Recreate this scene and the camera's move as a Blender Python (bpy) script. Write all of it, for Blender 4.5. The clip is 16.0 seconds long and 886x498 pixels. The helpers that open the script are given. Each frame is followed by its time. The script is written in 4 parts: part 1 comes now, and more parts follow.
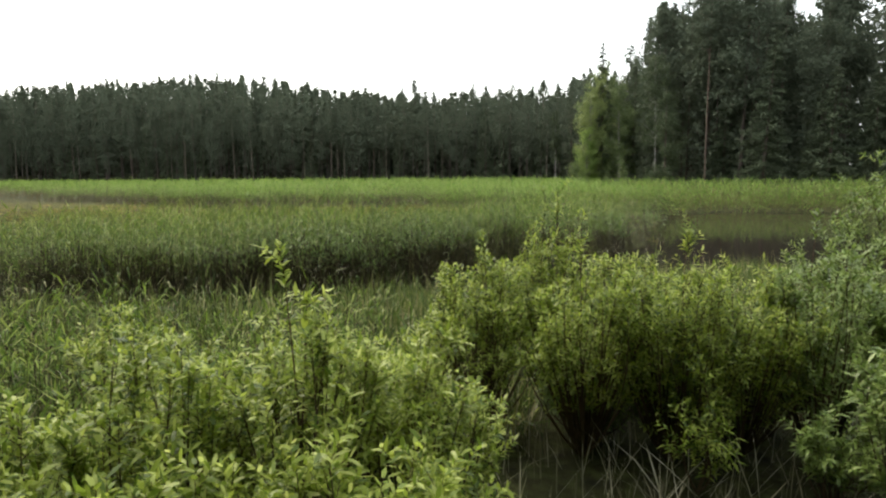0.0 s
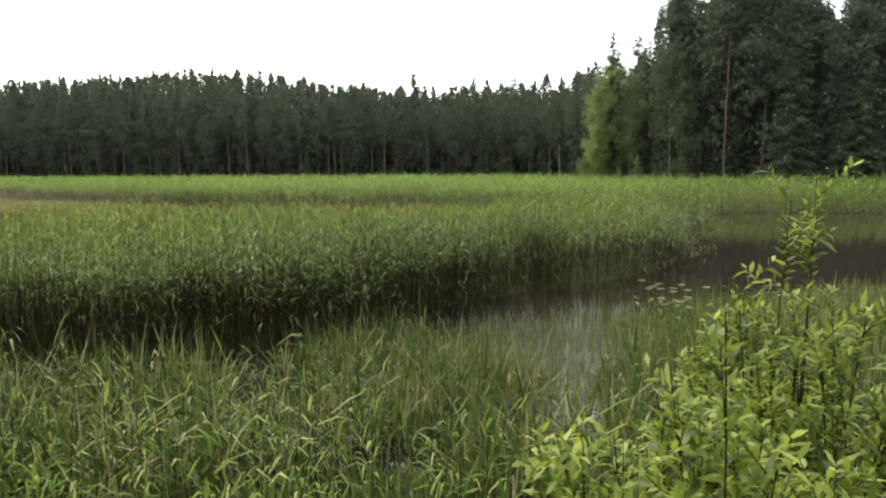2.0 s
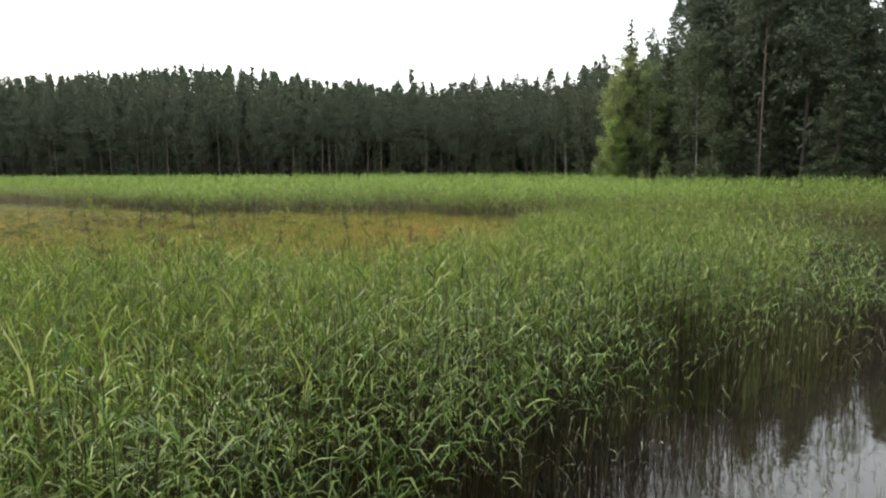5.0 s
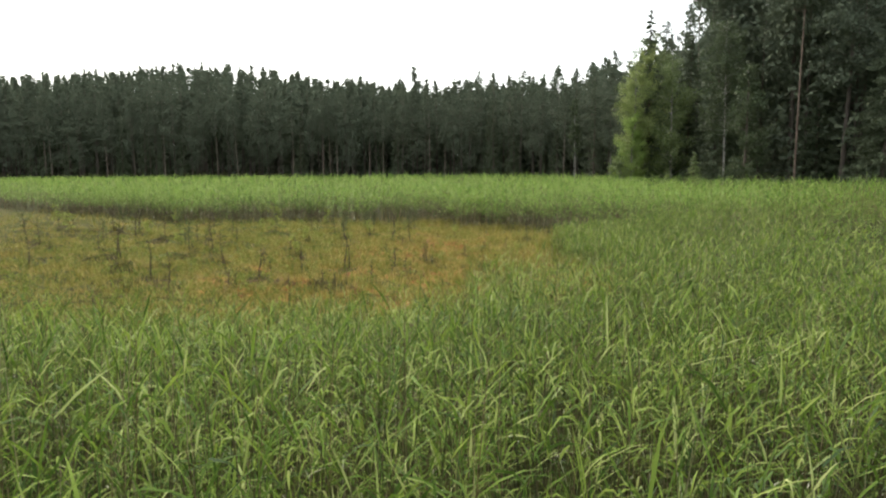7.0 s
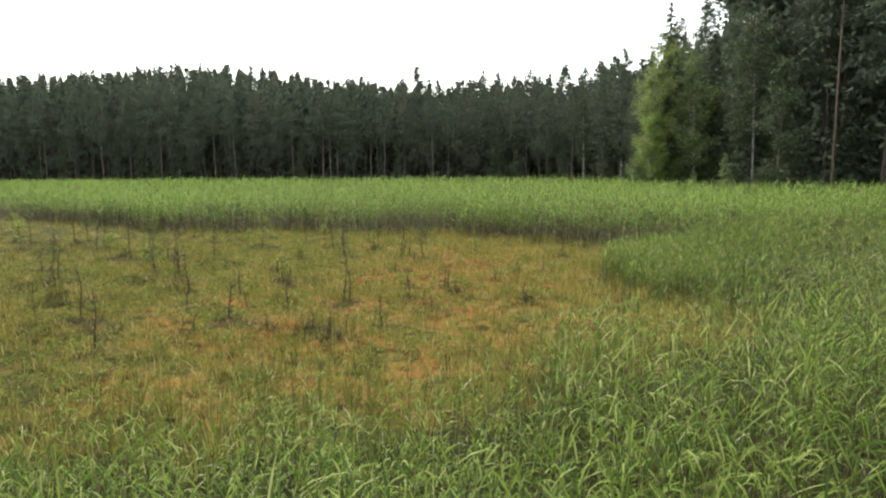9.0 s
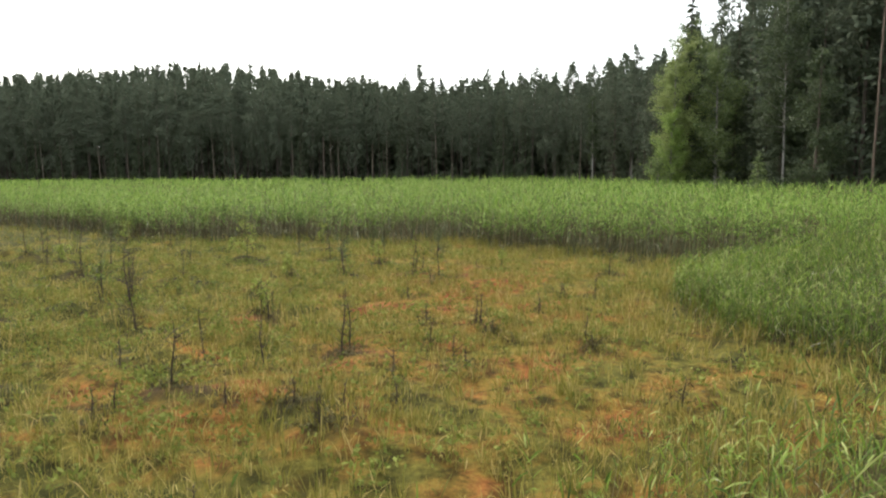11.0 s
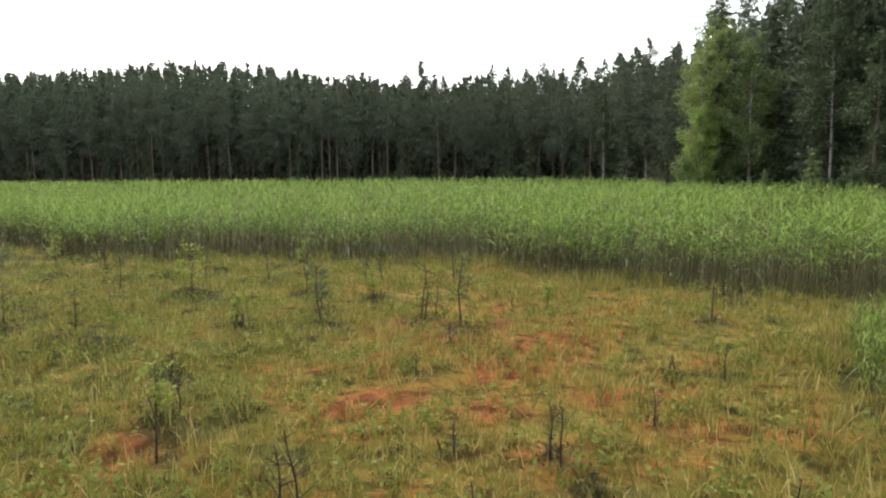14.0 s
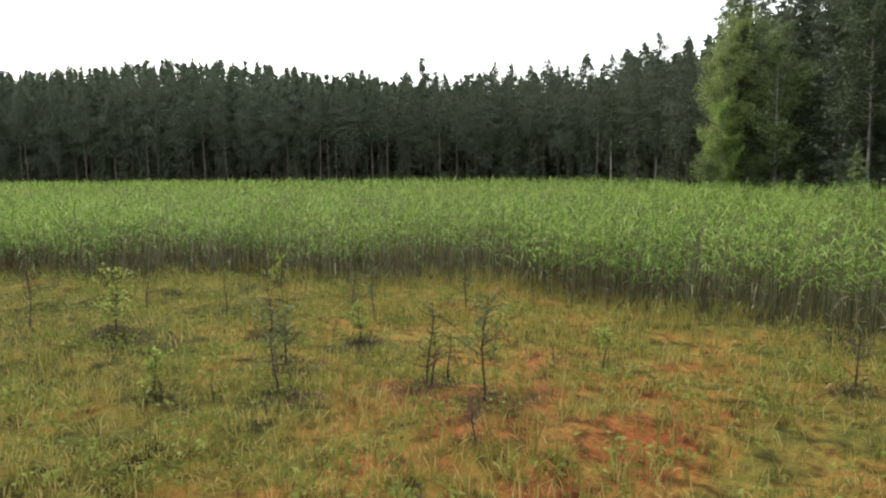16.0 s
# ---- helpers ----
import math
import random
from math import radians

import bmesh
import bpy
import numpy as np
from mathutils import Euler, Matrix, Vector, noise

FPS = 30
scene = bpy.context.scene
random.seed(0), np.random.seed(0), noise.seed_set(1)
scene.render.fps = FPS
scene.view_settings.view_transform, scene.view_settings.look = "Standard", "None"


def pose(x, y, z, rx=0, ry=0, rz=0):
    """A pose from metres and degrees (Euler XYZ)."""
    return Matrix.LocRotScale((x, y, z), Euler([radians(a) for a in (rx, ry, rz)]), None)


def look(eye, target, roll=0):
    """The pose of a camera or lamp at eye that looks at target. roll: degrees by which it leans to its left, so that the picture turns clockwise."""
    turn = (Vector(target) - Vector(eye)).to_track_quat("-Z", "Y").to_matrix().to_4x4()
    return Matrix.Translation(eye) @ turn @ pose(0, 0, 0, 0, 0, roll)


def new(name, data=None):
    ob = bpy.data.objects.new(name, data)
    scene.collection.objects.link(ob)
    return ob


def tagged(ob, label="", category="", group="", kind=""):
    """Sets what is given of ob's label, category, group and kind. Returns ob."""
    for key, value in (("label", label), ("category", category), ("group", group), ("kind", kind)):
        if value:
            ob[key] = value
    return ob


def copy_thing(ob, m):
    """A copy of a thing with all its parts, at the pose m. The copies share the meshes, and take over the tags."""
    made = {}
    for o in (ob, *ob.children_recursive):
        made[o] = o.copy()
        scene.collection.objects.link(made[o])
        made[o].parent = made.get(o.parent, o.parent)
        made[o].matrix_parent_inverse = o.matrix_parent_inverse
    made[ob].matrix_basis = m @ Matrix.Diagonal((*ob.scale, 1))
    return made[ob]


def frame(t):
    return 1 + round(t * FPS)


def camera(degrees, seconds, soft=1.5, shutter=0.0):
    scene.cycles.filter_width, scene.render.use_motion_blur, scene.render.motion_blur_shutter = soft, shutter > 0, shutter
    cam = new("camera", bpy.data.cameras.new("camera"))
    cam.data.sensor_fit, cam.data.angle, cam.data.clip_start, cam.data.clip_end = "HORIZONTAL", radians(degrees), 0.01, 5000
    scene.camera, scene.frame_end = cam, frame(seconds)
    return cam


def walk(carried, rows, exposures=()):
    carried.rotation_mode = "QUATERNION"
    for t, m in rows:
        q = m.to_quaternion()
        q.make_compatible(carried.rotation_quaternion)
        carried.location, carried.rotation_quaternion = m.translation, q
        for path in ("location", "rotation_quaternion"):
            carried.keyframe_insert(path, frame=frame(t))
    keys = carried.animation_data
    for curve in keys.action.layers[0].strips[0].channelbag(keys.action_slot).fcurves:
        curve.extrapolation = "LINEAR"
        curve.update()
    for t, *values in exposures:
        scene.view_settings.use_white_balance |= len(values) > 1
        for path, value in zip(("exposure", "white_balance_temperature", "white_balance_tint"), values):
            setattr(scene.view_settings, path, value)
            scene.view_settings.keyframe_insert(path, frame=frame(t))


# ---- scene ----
cam = camera(70.0, 16.0, 2.2)
PATH = [
    (0, (3.409, 3.193, 2.767), (3.423, 5.18, 2.536), -0.5),
    (0.5, (3.348, 4.274, 2.767), (3.364, 6.26, 2.532), -0.5),
    (1, (3.276, 5.344, 2.716), (3.292, 7.33, 2.48), -0.5),
    (1.5, (3.162, 6.569, 2.706), (3.181, 8.555, 2.468), -0.3),
    (2, (3.089, 7.792, 2.655), (3.108, 9.777, 2.415), -0.4),
    (2.5, (2.959, 9.041, 2.645), (2.982, 11.027, 2.403), -0.4),
    (3, (2.846, 10.29, 2.633), (2.871, 12.275, 2.389), -0.3),
    (3.5, (2.8, 11.514, 2.648), (2.827, 13.499, 2.404), -0.3),
    (6, (2.066, 17.382, 2.967), (2.096, 19.367, 2.721), -0.5),
    (6.5, (1.935, 18.647, 2.942), (1.963, 20.632, 2.698), -0.5),
    (7, (1.798, 19.81, 2.957), (1.824, 21.794, 2.713), -0.5),
    (7.5, (1.637, 21.0, 2.938), (1.662, 22.985, 2.697), -0.5),
    (8, (1.51, 22.06, 2.95), (1.533, 24.046, 2.71), -0.5),
    (8.5, (1.366, 23.105, 2.955), (1.389, 25.091, 2.717), -0.5),
    (9, (1.21, 24.227, 2.991), (1.234, 26.213, 2.754), -0.5),
    (11.5, (0.603, 29.306, 2.952), (0.622, 31.292, 2.717), -0.5),
    (12, (0.528, 30.428, 2.951), (0.548, 32.415, 2.717), -0.6),
    (12.5, (0.49, 31.336, 2.935), (0.509, 33.322, 2.702), -0.6),
    (13, (0.433, 32.182, 2.952), (0.451, 34.168, 2.72), -0.6),
    (13.5, (0.374, 33.115, 2.947), (0.392, 35.102, 2.715), -0.6),
    (14, (0.338, 34.061, 2.964), (0.355, 36.048, 2.73), -0.6),
    (14.5, (0.304, 35.031, 2.946), (0.32, 37.017, 2.713), -0.6),
    (15, (0.252, 36.066, 2.92), (0.267, 38.052, 2.686), -0.6),
    (15.5, (0.223, 37.056, 2.957), (0.235, 39.042, 2.722), -0.6),
    (16, (0.181, 38.04, 2.969), (0.196, 40.026, 2.735), -0.6),
]
walk(cam, [(t, look(eye, target, roll)) for t, eye, target, roll in PATH],
     exposures=[(0.0, 0.12), (0.6, 0.18), (2.0, 0.18), (3.5, 0.1), (6.0, 0.1), (7.0, 0.16), (9.0, 0.2), (12.5, 0.12), (16.0, 0.08)])

# ---------------------------------------------------------------- sky and light
SUN_ELEV, SUN_AZ = 52.0, -34.0      # degrees; azimuth from +y, negative to -x
world = bpy.data.worlds.new("overcast_sky")
scene.world = world
world.use_nodes = True
wn, wl = world.node_tree.nodes, world.node_tree.links
wn.clear()
sky = wn.new("ShaderNodeTexSky")
sky.sky_type, sky.sun_disc = "NISHITA", False
sky.sun_elevation, sky.sun_rotation = radians(SUN_ELEV), radians(SUN_AZ)
sky.air_density, sky.dust_density = 1.0, 7.0
bg_sky = wn.new("ShaderNodeBackground")
bg_sky.inputs["Strength"].default_value = 0.11
wl.new(sky.outputs["Color"], bg_sky.inputs["Color"])
bg_cloud = wn.new("ShaderNodeBackground")
bg_cloud.inputs["Color"].default_value = (0.97, 1.0, 0.98, 1)
bg_cloud.inputs["Strength"].default_value = 1.5
wadd = wn.new("ShaderNodeAddShader")
wout = wn.new("ShaderNodeOutputWorld")
wl.new(bg_sky.outputs[0], wadd.inputs[0])
wl.new(bg_cloud.outputs[0], wadd.inputs[1])
wl.new(wadd.outputs[0], wout.inputs["Surface"])

sun_data = bpy.data.lights.new("sun", "SUN")
sun_data.energy, sun_data.angle, sun_data.color = 1.5, radians(25), (1.0, 0.92, 0.76)
sun = new("sun", sun_data)
az, el = radians(SUN_AZ), radians(SUN_ELEV)
sun.matrix_world = look((math.sin(az) * math.cos(el) * 300, math.cos(az) * math.cos(el) * 300, math.sin(el) * 300), (0, 0, 0))

# ---------------------------------------------------------------- materials
def material(name):
    m = bpy.data.materials.new(name)
    m.use_nodes = True
    nt = m.node_tree
    nt.nodes.clear()
    return m, nt.nodes, nt.links, nt.nodes.new("ShaderNodeOutputMaterial")


def ramp(nodes, stops):
    r = nodes.new("ShaderNodeValToRGB")
    while len(r.color_ramp.elements) < len(stops):
        r.color_ramp.elements.new(0.5)
    for e, (p, c) in zip(r.color_ramp.elements, stops):
        e.position, e.color = p, (*c, 1)
    return r


def leaf_material(name, stops, patch=0.3, glow=0.4, rough=0.5, patch_scale=0.5, gloss=0.35):
    """Thin leaves: a colour per leaf, patches of hue over the stand, light that shines through."""
    m, n, l, out = material(name)
    geo = n.new("ShaderNodeNewGeometry")
    noise_tex = n.new("ShaderNodeTexNoise")
    noise_tex.inputs["Scale"].default_value = patch_scale
    noise_tex.inputs["Detail"].default_value = 3
    l.new(geo.outputs["Position"], noise_tex.inputs["Vector"])
    mix = n.new("ShaderNodeMix")
    mix.inputs[0].default_value = patch
    l.new(geo.outputs["Random Per Island"], mix.inputs[2])
    l.new(noise_tex.outputs["Fac"], mix.inputs[3])
    r = ramp(n, stops)
    l.new(mix.outputs[0], r.inputs[0])
    bsdf = n.new("ShaderNodeBsdfPrincipled")
    bsdf.inputs["Roughness"].default_value = rough
    bsdf.inputs["Specular IOR Level"].default_value = gloss
    l.new(r.outputs[0], bsdf.inputs["Base Color"])
    tr = n.new("ShaderNodeBsdfTranslucent")
    l.new(r.outputs[0], tr.inputs["Color"])
    ms = n.new("ShaderNodeMixShader")
    ms.inputs[0].default_value = glow
    l.new(bsdf.outputs[0], ms.inputs[1])
    l.new(tr.outputs[0], ms.inputs[2])
    l.new(ms.outputs[0], out.inputs["Surface"])
    return m


def bark_material(name, stops, scale=6.0, stretch=0.25, bump=0.5, height=None):
    """Bark: stretched noise along the trunk; height: (low z, high z, colour) of a tint that begins up the trunk."""
    m, n, l, out = material(name)
    tc = n.new("ShaderNodeTexCoord")
    mp = n.new("ShaderNodeMapping")
    mp.inputs["Scale"].default_value = (1, 1, stretch)
    l.new(tc.outputs["Object"], mp.inputs["Vector"])
    nz = n.new("ShaderNodeTexNoise")
    nz.inputs["Scale"].default_value, nz.inputs["Detail"].default_value = scale, 6
    l.new(mp.outputs[0], nz.inputs["Vector"])
    r = ramp(n, stops)
    l.new(nz.outputs["Fac"], r.inputs[0])
    col = r.outputs[0]
    if height:
        sep = n.new("ShaderNodeSeparateXYZ")
        l.new(tc.outputs["Object"], sep.inputs[0])
        mr = n.new("ShaderNodeMapRange")
        mr.inputs["From Min"].default_value, mr.inputs["From Max"].default_value = height[0], height[1]
        l.new(sep.outputs["Z"], mr.inputs["Value"])
        mx = n.new("ShaderNodeMix")
        mx.data_type = "RGBA"
        l.new(mr.outputs[0], mx.inputs[0])
        l.new(col, mx.inputs[6])
        mx.inputs[7].default_value = (*height[2], 1)
        col = mx.outputs[2]
    b = n.new("ShaderNodeBsdfPrincipled")
    b.inputs["Roughness"].default_value = 0.9
    b.inputs["Specular IOR Level"].default_value = 0.15
    l.new(col, b.inputs["Base Color"])
    bp = n.new("ShaderNodeBump")
    bp.inputs["Strength"].default_value = bump
    l.new(nz.outputs["Fac"], bp.inputs["Height"])
    l.new(bp.outputs[0], b.inputs["Normal"])
    l.new(b.outputs[0], out.inputs["Surface"])
    return m


M_REED = leaf_material("reed_leaf", [(0.14, (0.03, 0.065, 0.013)), (0.42, (0.122, 0.205, 0.029)), (0.68, (0.24, 0.325, 0.056)), (0.94, (0.52, 0.54, 0.25))], 0.35, 0.4, 0.5, 0.35, 0.14)
# bluer reed leaf by the pool, with the front's shade put into the colour
M_REED_SHADED = leaf_material("shaded_reed_leaf", [(0.14, (0.024, 0.055, 0.014)), (0.45, (0.085, 0.155, 0.026)), (0.75, (0.18, 0.265, 0.05)), (0.97, (0.46, 0.5, 0.27))], 0.3, 0.32, 0.42, 0.35, 0.28)
M_REED_FAR = leaf_material("reed_leaf_far", [(0.08, (0.045, 0.1, 0.02)), (0.42, (0.16, 0.27, 0.05)), (0.68, (0.27, 0.39, 0.08)), (0.95, (0.46, 0.55, 0.22))], 0.35, 0.4, 0.6, 0.5, 0.12)
M_STEM = leaf_material("reed_stem", [(0.0, (0.07, 0.075, 0.03)), (0.4, (0.15, 0.13, 0.055)), (0.7, (0.2, 0.14, 0.07)), (1.0, (0.34, 0.28, 0.16))], 0.3, 0.1, 0.6)
# near-black stem colour that stands for the shade inside the stand
M_STEM_SHADED = leaf_material("shaded_reed_stem", [(0.0, (0.018, 0.016, 0.01)), (0.55, (0.045, 0.036, 0.018)), (0.85, (0.09, 0.065, 0.032)), (1.0, (0.3, 0.25, 0.15))], 0.15, 0.05, 0.6)
M_STEM_FAR = leaf_material("pale_reed_stem", [(0.0, (0.045, 0.05, 0.022)), (0.4, (0.1, 0.092, 0.042)), (0.75, (0.18, 0.12, 0.068)), (1.0, (0.46, 0.4, 0.27))], 0.15, 0.1, 0.7)
M_DEADLEAF = leaf_material("dead_reed_leaf", [(0.0, (0.08, 0.07, 0.035)), (0.5, (0.26, 0.25, 0.15)), (0.9, (0.62, 0.6, 0.46))], 0.15, 0.3, 0.6)
M_SEDGE = leaf_material("sedge_blade", [(0.15, (0.026, 0.055, 0.014)), (0.4, (0.09, 0.138, 0.029)), (0.64, (0.17, 0.2, 0.051)), (0.86, (0.41, 0.365, 0.2))], 0.4, 0.35, 0.5, 0.6, 0.25)
M_POOLGRASS = leaf_material("pool_grass_blade", [(0.1, (0.025, 0.042, 0.01)), (0.45, (0.1, 0.13, 0.03)), (0.85, (0.46, 0.48, 0.24))], 0.3, 0.3, 0.5, 0.6)
M_BOGGRASS = leaf_material("bog_sedge_blade", [(0.05, (0.07, 0.085, 0.022)), (0.35, (0.205, 0.2, 0.045)), (0.62, (0.295, 0.262, 0.065)), (0.9, (0.56, 0.42, 0.19))], 0.35, 0.35, 0.6, 0.5, 0.15)
M_TUSSOCK = leaf_material("tussock_blade", [(0.05, (0.11, 0.115, 0.028)), (0.4, (0.22, 0.205, 0.05)), (0.7, (0.33, 0.275, 0.075)), (0.95, (0.52, 0.42, 0.18))], 0.3, 0.35, 0.6, 0.5, 0.12)
M_BOGHERB = leaf_material("bog_herb_leaf", [(0.0, (0.1, 0.125, 0.03)), (0.6, (0.19, 0.23, 0.055)), (1.0, (0.33, 0.35, 0.1))], 0.4, 0.3, 0.75, 0.5, 0.08)
M_HEATH = leaf_material("heath_sprig", [(0.0, (0.05, 0.042, 0.024)), (0.6, (0.1, 0.095, 0.04)), (1.0, (0.19, 0.19, 0.075))], 0.3, 0.2, 0.7, 0.8, 0.2)
M_WILLOW = leaf_material("willow_leaf", [(0.12, (0.055, 0.1, 0.018)), (0.34, (0.19, 0.27, 0.032)), (0.64, (0.36, 0.44, 0.068)), (0.9, (0.58, 0.64, 0.22))], 0.35, 0.55, 0.4, 0.8, 0.4)
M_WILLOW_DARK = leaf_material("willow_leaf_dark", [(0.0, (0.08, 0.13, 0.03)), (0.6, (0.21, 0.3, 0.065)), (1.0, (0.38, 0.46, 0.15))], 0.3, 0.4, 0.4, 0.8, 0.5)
M_TWIG = bark_material("willow_twig", [(0.3, (0.05, 0.035, 0.02)), (0.7, (0.12, 0.085, 0.05))], 30)
M_SNAG = bark_material("bog_sapling_bark", [(0.3, (0.035, 0.027, 0.022)), (0.7, (0.10, 0.08, 0.065))], 25)
M_PINE = leaf_material("pine_needles", [(0.0, (0.062, 0.079, 0.055)), (0.6, (0.104, 0.126, 0.085)), (1.0, (0.15, 0.17, 0.112))], 0.3, 0.15, 0.85, 0.15, 0.05)
M_SPRUCE = leaf_material("spruce_needles", [(0.0, (0.045, 0.062, 0.036)), (0.6, (0.08, 0.1, 0.058)), (1.0, (0.12, 0.145, 0.08))], 0.3, 0.15, 0.7, 0.15, 0.15)
M_BIRCH = leaf_material("birch_leaf", [(0.0, (0.11, 0.175, 0.045)), (0.5, (0.23, 0.325, 0.085)), (1.0, (0.38, 0.48, 0.14))], 0.35, 0.45, 0.5, 0.4, 0.18)
M_BIRCH_SOFT = leaf_material("soft_birch_leaf", [(0.0, (0.115, 0.16, 0.056)), (0.5, (0.245, 0.3, 0.105)), (1.0, (0.4, 0.45, 0.18))], 0.35, 0.4, 0.5, 0.4, 0.18)
M_BIRCH_MID = leaf_material("green_birch_leaf", [(0.0, (0.062, 0.095, 0.034)), (0.5, (0.128, 0.172, 0.062)), (1.0, (0.22, 0.265, 0.1))], 0.35, 0.4, 0.5, 0.4)
# the darkest of the four birch leaf colours
M_BIRCH_DIM = leaf_material("dull_birch_leaf", [(0.0, (0.035, 0.056, 0.026)), (0.5, (0.064, 0.09, 0.04)), (1.0, (0.11, 0.135, 0.062))], 0.35, 0.35, 0.5, 0.4)
M_PINEBARK = bark_material("pine_bark", [(0.3, (0.04, 0.034, 0.03)), (0.7, (0.11, 0.09, 0.075))], 5, 0.3, 0.6, (7, 16, (0.13, 0.105, 0.085)))
M_PALEBARK = bark_material("pale_pine_bark", [(0.3, (0.13, 0.105, 0.085)), (0.7, (0.26, 0.21, 0.17))], 5, 0.3, 0.5)
M_REDBARK = bark_material("red_pine_bark", [(0.3, (0.10, 0.075, 0.06)), (0.7, (0.2, 0.15, 0.118))], 5, 0.3, 0.5)
M_BIRCHBARK = bark_material("birch_bark", [(0.36, (0.05, 0.045, 0.04)), (0.44, (0.2, 0.19, 0.17)), (0.8, (0.36, 0.34, 0.31))], 4, 2.5, 0.2)
M_SPRUCEBARK = bark_material("spruce_bark", [(0.3, (0.06, 0.05, 0.042)), (0.7, (0.14, 0.11, 0.09))], 6)
M_SAPLEAF = leaf_material("sapling_leaf", [(0.0, (0.14, 0.18, 0.045)), (0.5, (0.28, 0.34, 0.08)), (1.0, (0.45, 0.48, 0.15))], 0.3, 0.4, 0.65, 0.8, 0.12)
M_SAPPINE = leaf_material("sapling_needles", [(0.0, (0.06, 0.09, 0.03)), (1.0, (0.16, 0.19, 0.07))], 0.3, 0.2, 0.6, 0.8)
M_UMBEL = leaf_material("umbel_flowers", [(0.0, (0.28, 0.27, 0.16)), (1.0, (0.5, 0.48, 0.34))], 0.2, 0.3, 0.7)
M_DEADWOOD = bark_material("bleached_wood", [(0.3, (0.14, 0.13, 0.11)), (0.7, (0.32, 0.3, 0.26))], 12)


def ground_material():
    """Bog moss, reed litter and forest floor, chosen by the point attributes bog, hummock and red_moss."""
    m, n, l, out = material("bog_ground")
    geo = n.new("ShaderNodeNewGeometry")

    def tex(scale, detail=5, rough=0.6):
        t = n.new("ShaderNodeTexNoise")
        t.inputs["Scale"].default_value, t.inputs["Detail"].default_value, t.inputs["Roughness"].default_value = scale, detail, rough
        l.new(geo.outputs["Position"], t.inputs["Vector"])
        return t.outputs["Fac"]

    def attr(name):
        a = n.new("ShaderNodeAttribute")
        a.attribute_name = name
        return a.outputs["Fac"]

    def blend(fac, a, b):
        x = n.new("ShaderNodeMix")
        x.data_type = "RGBA"
        l.new(fac, x.inputs[0])
        for s, v in ((6, a), (7, b)):
            if isinstance(v, tuple):
                x.inputs[s].default_value = (*v, 1)
            else:
                l.new(v, x.inputs[s])
        return x.outputs[2]

    broad = ramp(n, [(0.33, (0.062, 0.066, 0.016)), (0.44, (0.138, 0.121, 0.028)), (0.53, (0.21, 0.128, 0.032)), (0.61, (0.235, 0.098, 0.032)), (0.73, (0.225, 0.06, 0.028))])
    # greener moss to the west, more orange towards the wet east side
    place = n.new("ShaderNodeSeparateXYZ")
    l.new(geo.outputs["Position"], place.inputs[0])
    zone = n.new("ShaderNodeMapRange")
    for key, value in (("From Min", -6.5), ("From Max", 0.8), ("To Min", -0.12), ("To Max", 0.0)):
        zone.inputs[key].default_value = value
    l.new(place.outputs["X"], zone.inputs["Value"])
    mossy = n.new("ShaderNodeMath")
    l.new(tex(0.75, 8, 0.68), mossy.inputs[0])
    l.new(zone.outputs[0], mossy.inputs[1])
    redder = n.new("ShaderNodeMath")
    l.new(mossy.outputs[0], redder.inputs[0])
    l.new(attr("red_moss"), redder.inputs[1])
    l.new(redder.outputs[0], broad.inputs[0])
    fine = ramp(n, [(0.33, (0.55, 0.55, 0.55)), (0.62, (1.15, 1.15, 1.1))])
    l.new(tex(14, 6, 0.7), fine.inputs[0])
    # darker blotches from noise alone, multiplied into the moss colour
    blotch = ramp(n, [(0.36, (0.32, 0.32, 0.3)), (0.56, (1.15, 1.15, 1.1))])
    l.new(tex(3.2, 4, 0.6), blotch.inputs[0])
    moss = n.new("ShaderNodeMix")
    moss.data_type, moss.blend_type = "RGBA", "MULTIPLY"
    moss.inputs[0].default_value = 1
    l.new(broad.outputs[0], moss.inputs[6])
    l.new(fine.outputs[0], moss.inputs[7])
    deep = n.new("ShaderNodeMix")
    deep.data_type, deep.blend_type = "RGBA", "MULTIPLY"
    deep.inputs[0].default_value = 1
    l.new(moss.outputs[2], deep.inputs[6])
    l.new(blotch.outputs[0], deep.inputs[7])
    litter = ramp(n, [(0.3, (0.018, 0.017, 0.01)), (0.5, (0.04, 0.042, 0.016)), (0.7, (0.07, 0.078, 0.026))])
    l.new(tex(6), litter.inputs[0])
    peat = ramp(n, [(0.35, (0.022, 0.018, 0.013)), (0.7, (0.075, 0.056, 0.034))])
    l.new(tex(20), peat.inputs[0])
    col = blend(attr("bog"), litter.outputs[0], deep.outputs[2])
    crumbs = ramp(n, [(0.34, (0, 0, 0)), (0.5, (1, 1, 1))])
    l.new(tex(4.5, 6, 0.7), crumbs.inputs[0])
    bare = n.new("ShaderNodeMath")
    bare.operation = "MULTIPLY"
    l.new(attr("hummock"), bare.inputs[0])
    l.new(crumbs.outputs[0], bare.inputs[1])
    col = blend(bare.outputs[0], col, peat.outputs[0])
    b = n.new("ShaderNodeBsdfPrincipled")
    b.inputs["Roughness"].default_value = 0.95
    b.inputs["Specular IOR Level"].default_value = 0.1
    l.new(col, b.inputs["Base Color"])
    bp = n.new("ShaderNodeBump")
    bp.inputs["Strength"].default_value, bp.inputs["Distance"].default_value = 0.9, 0.08
    l.new(tex(9, 8, 0.72), bp.inputs["Height"])
    l.new(bp.outputs[0], b.inputs["Normal"])
    l.new(b.outputs[0], out.inputs["Surface"])
    return m


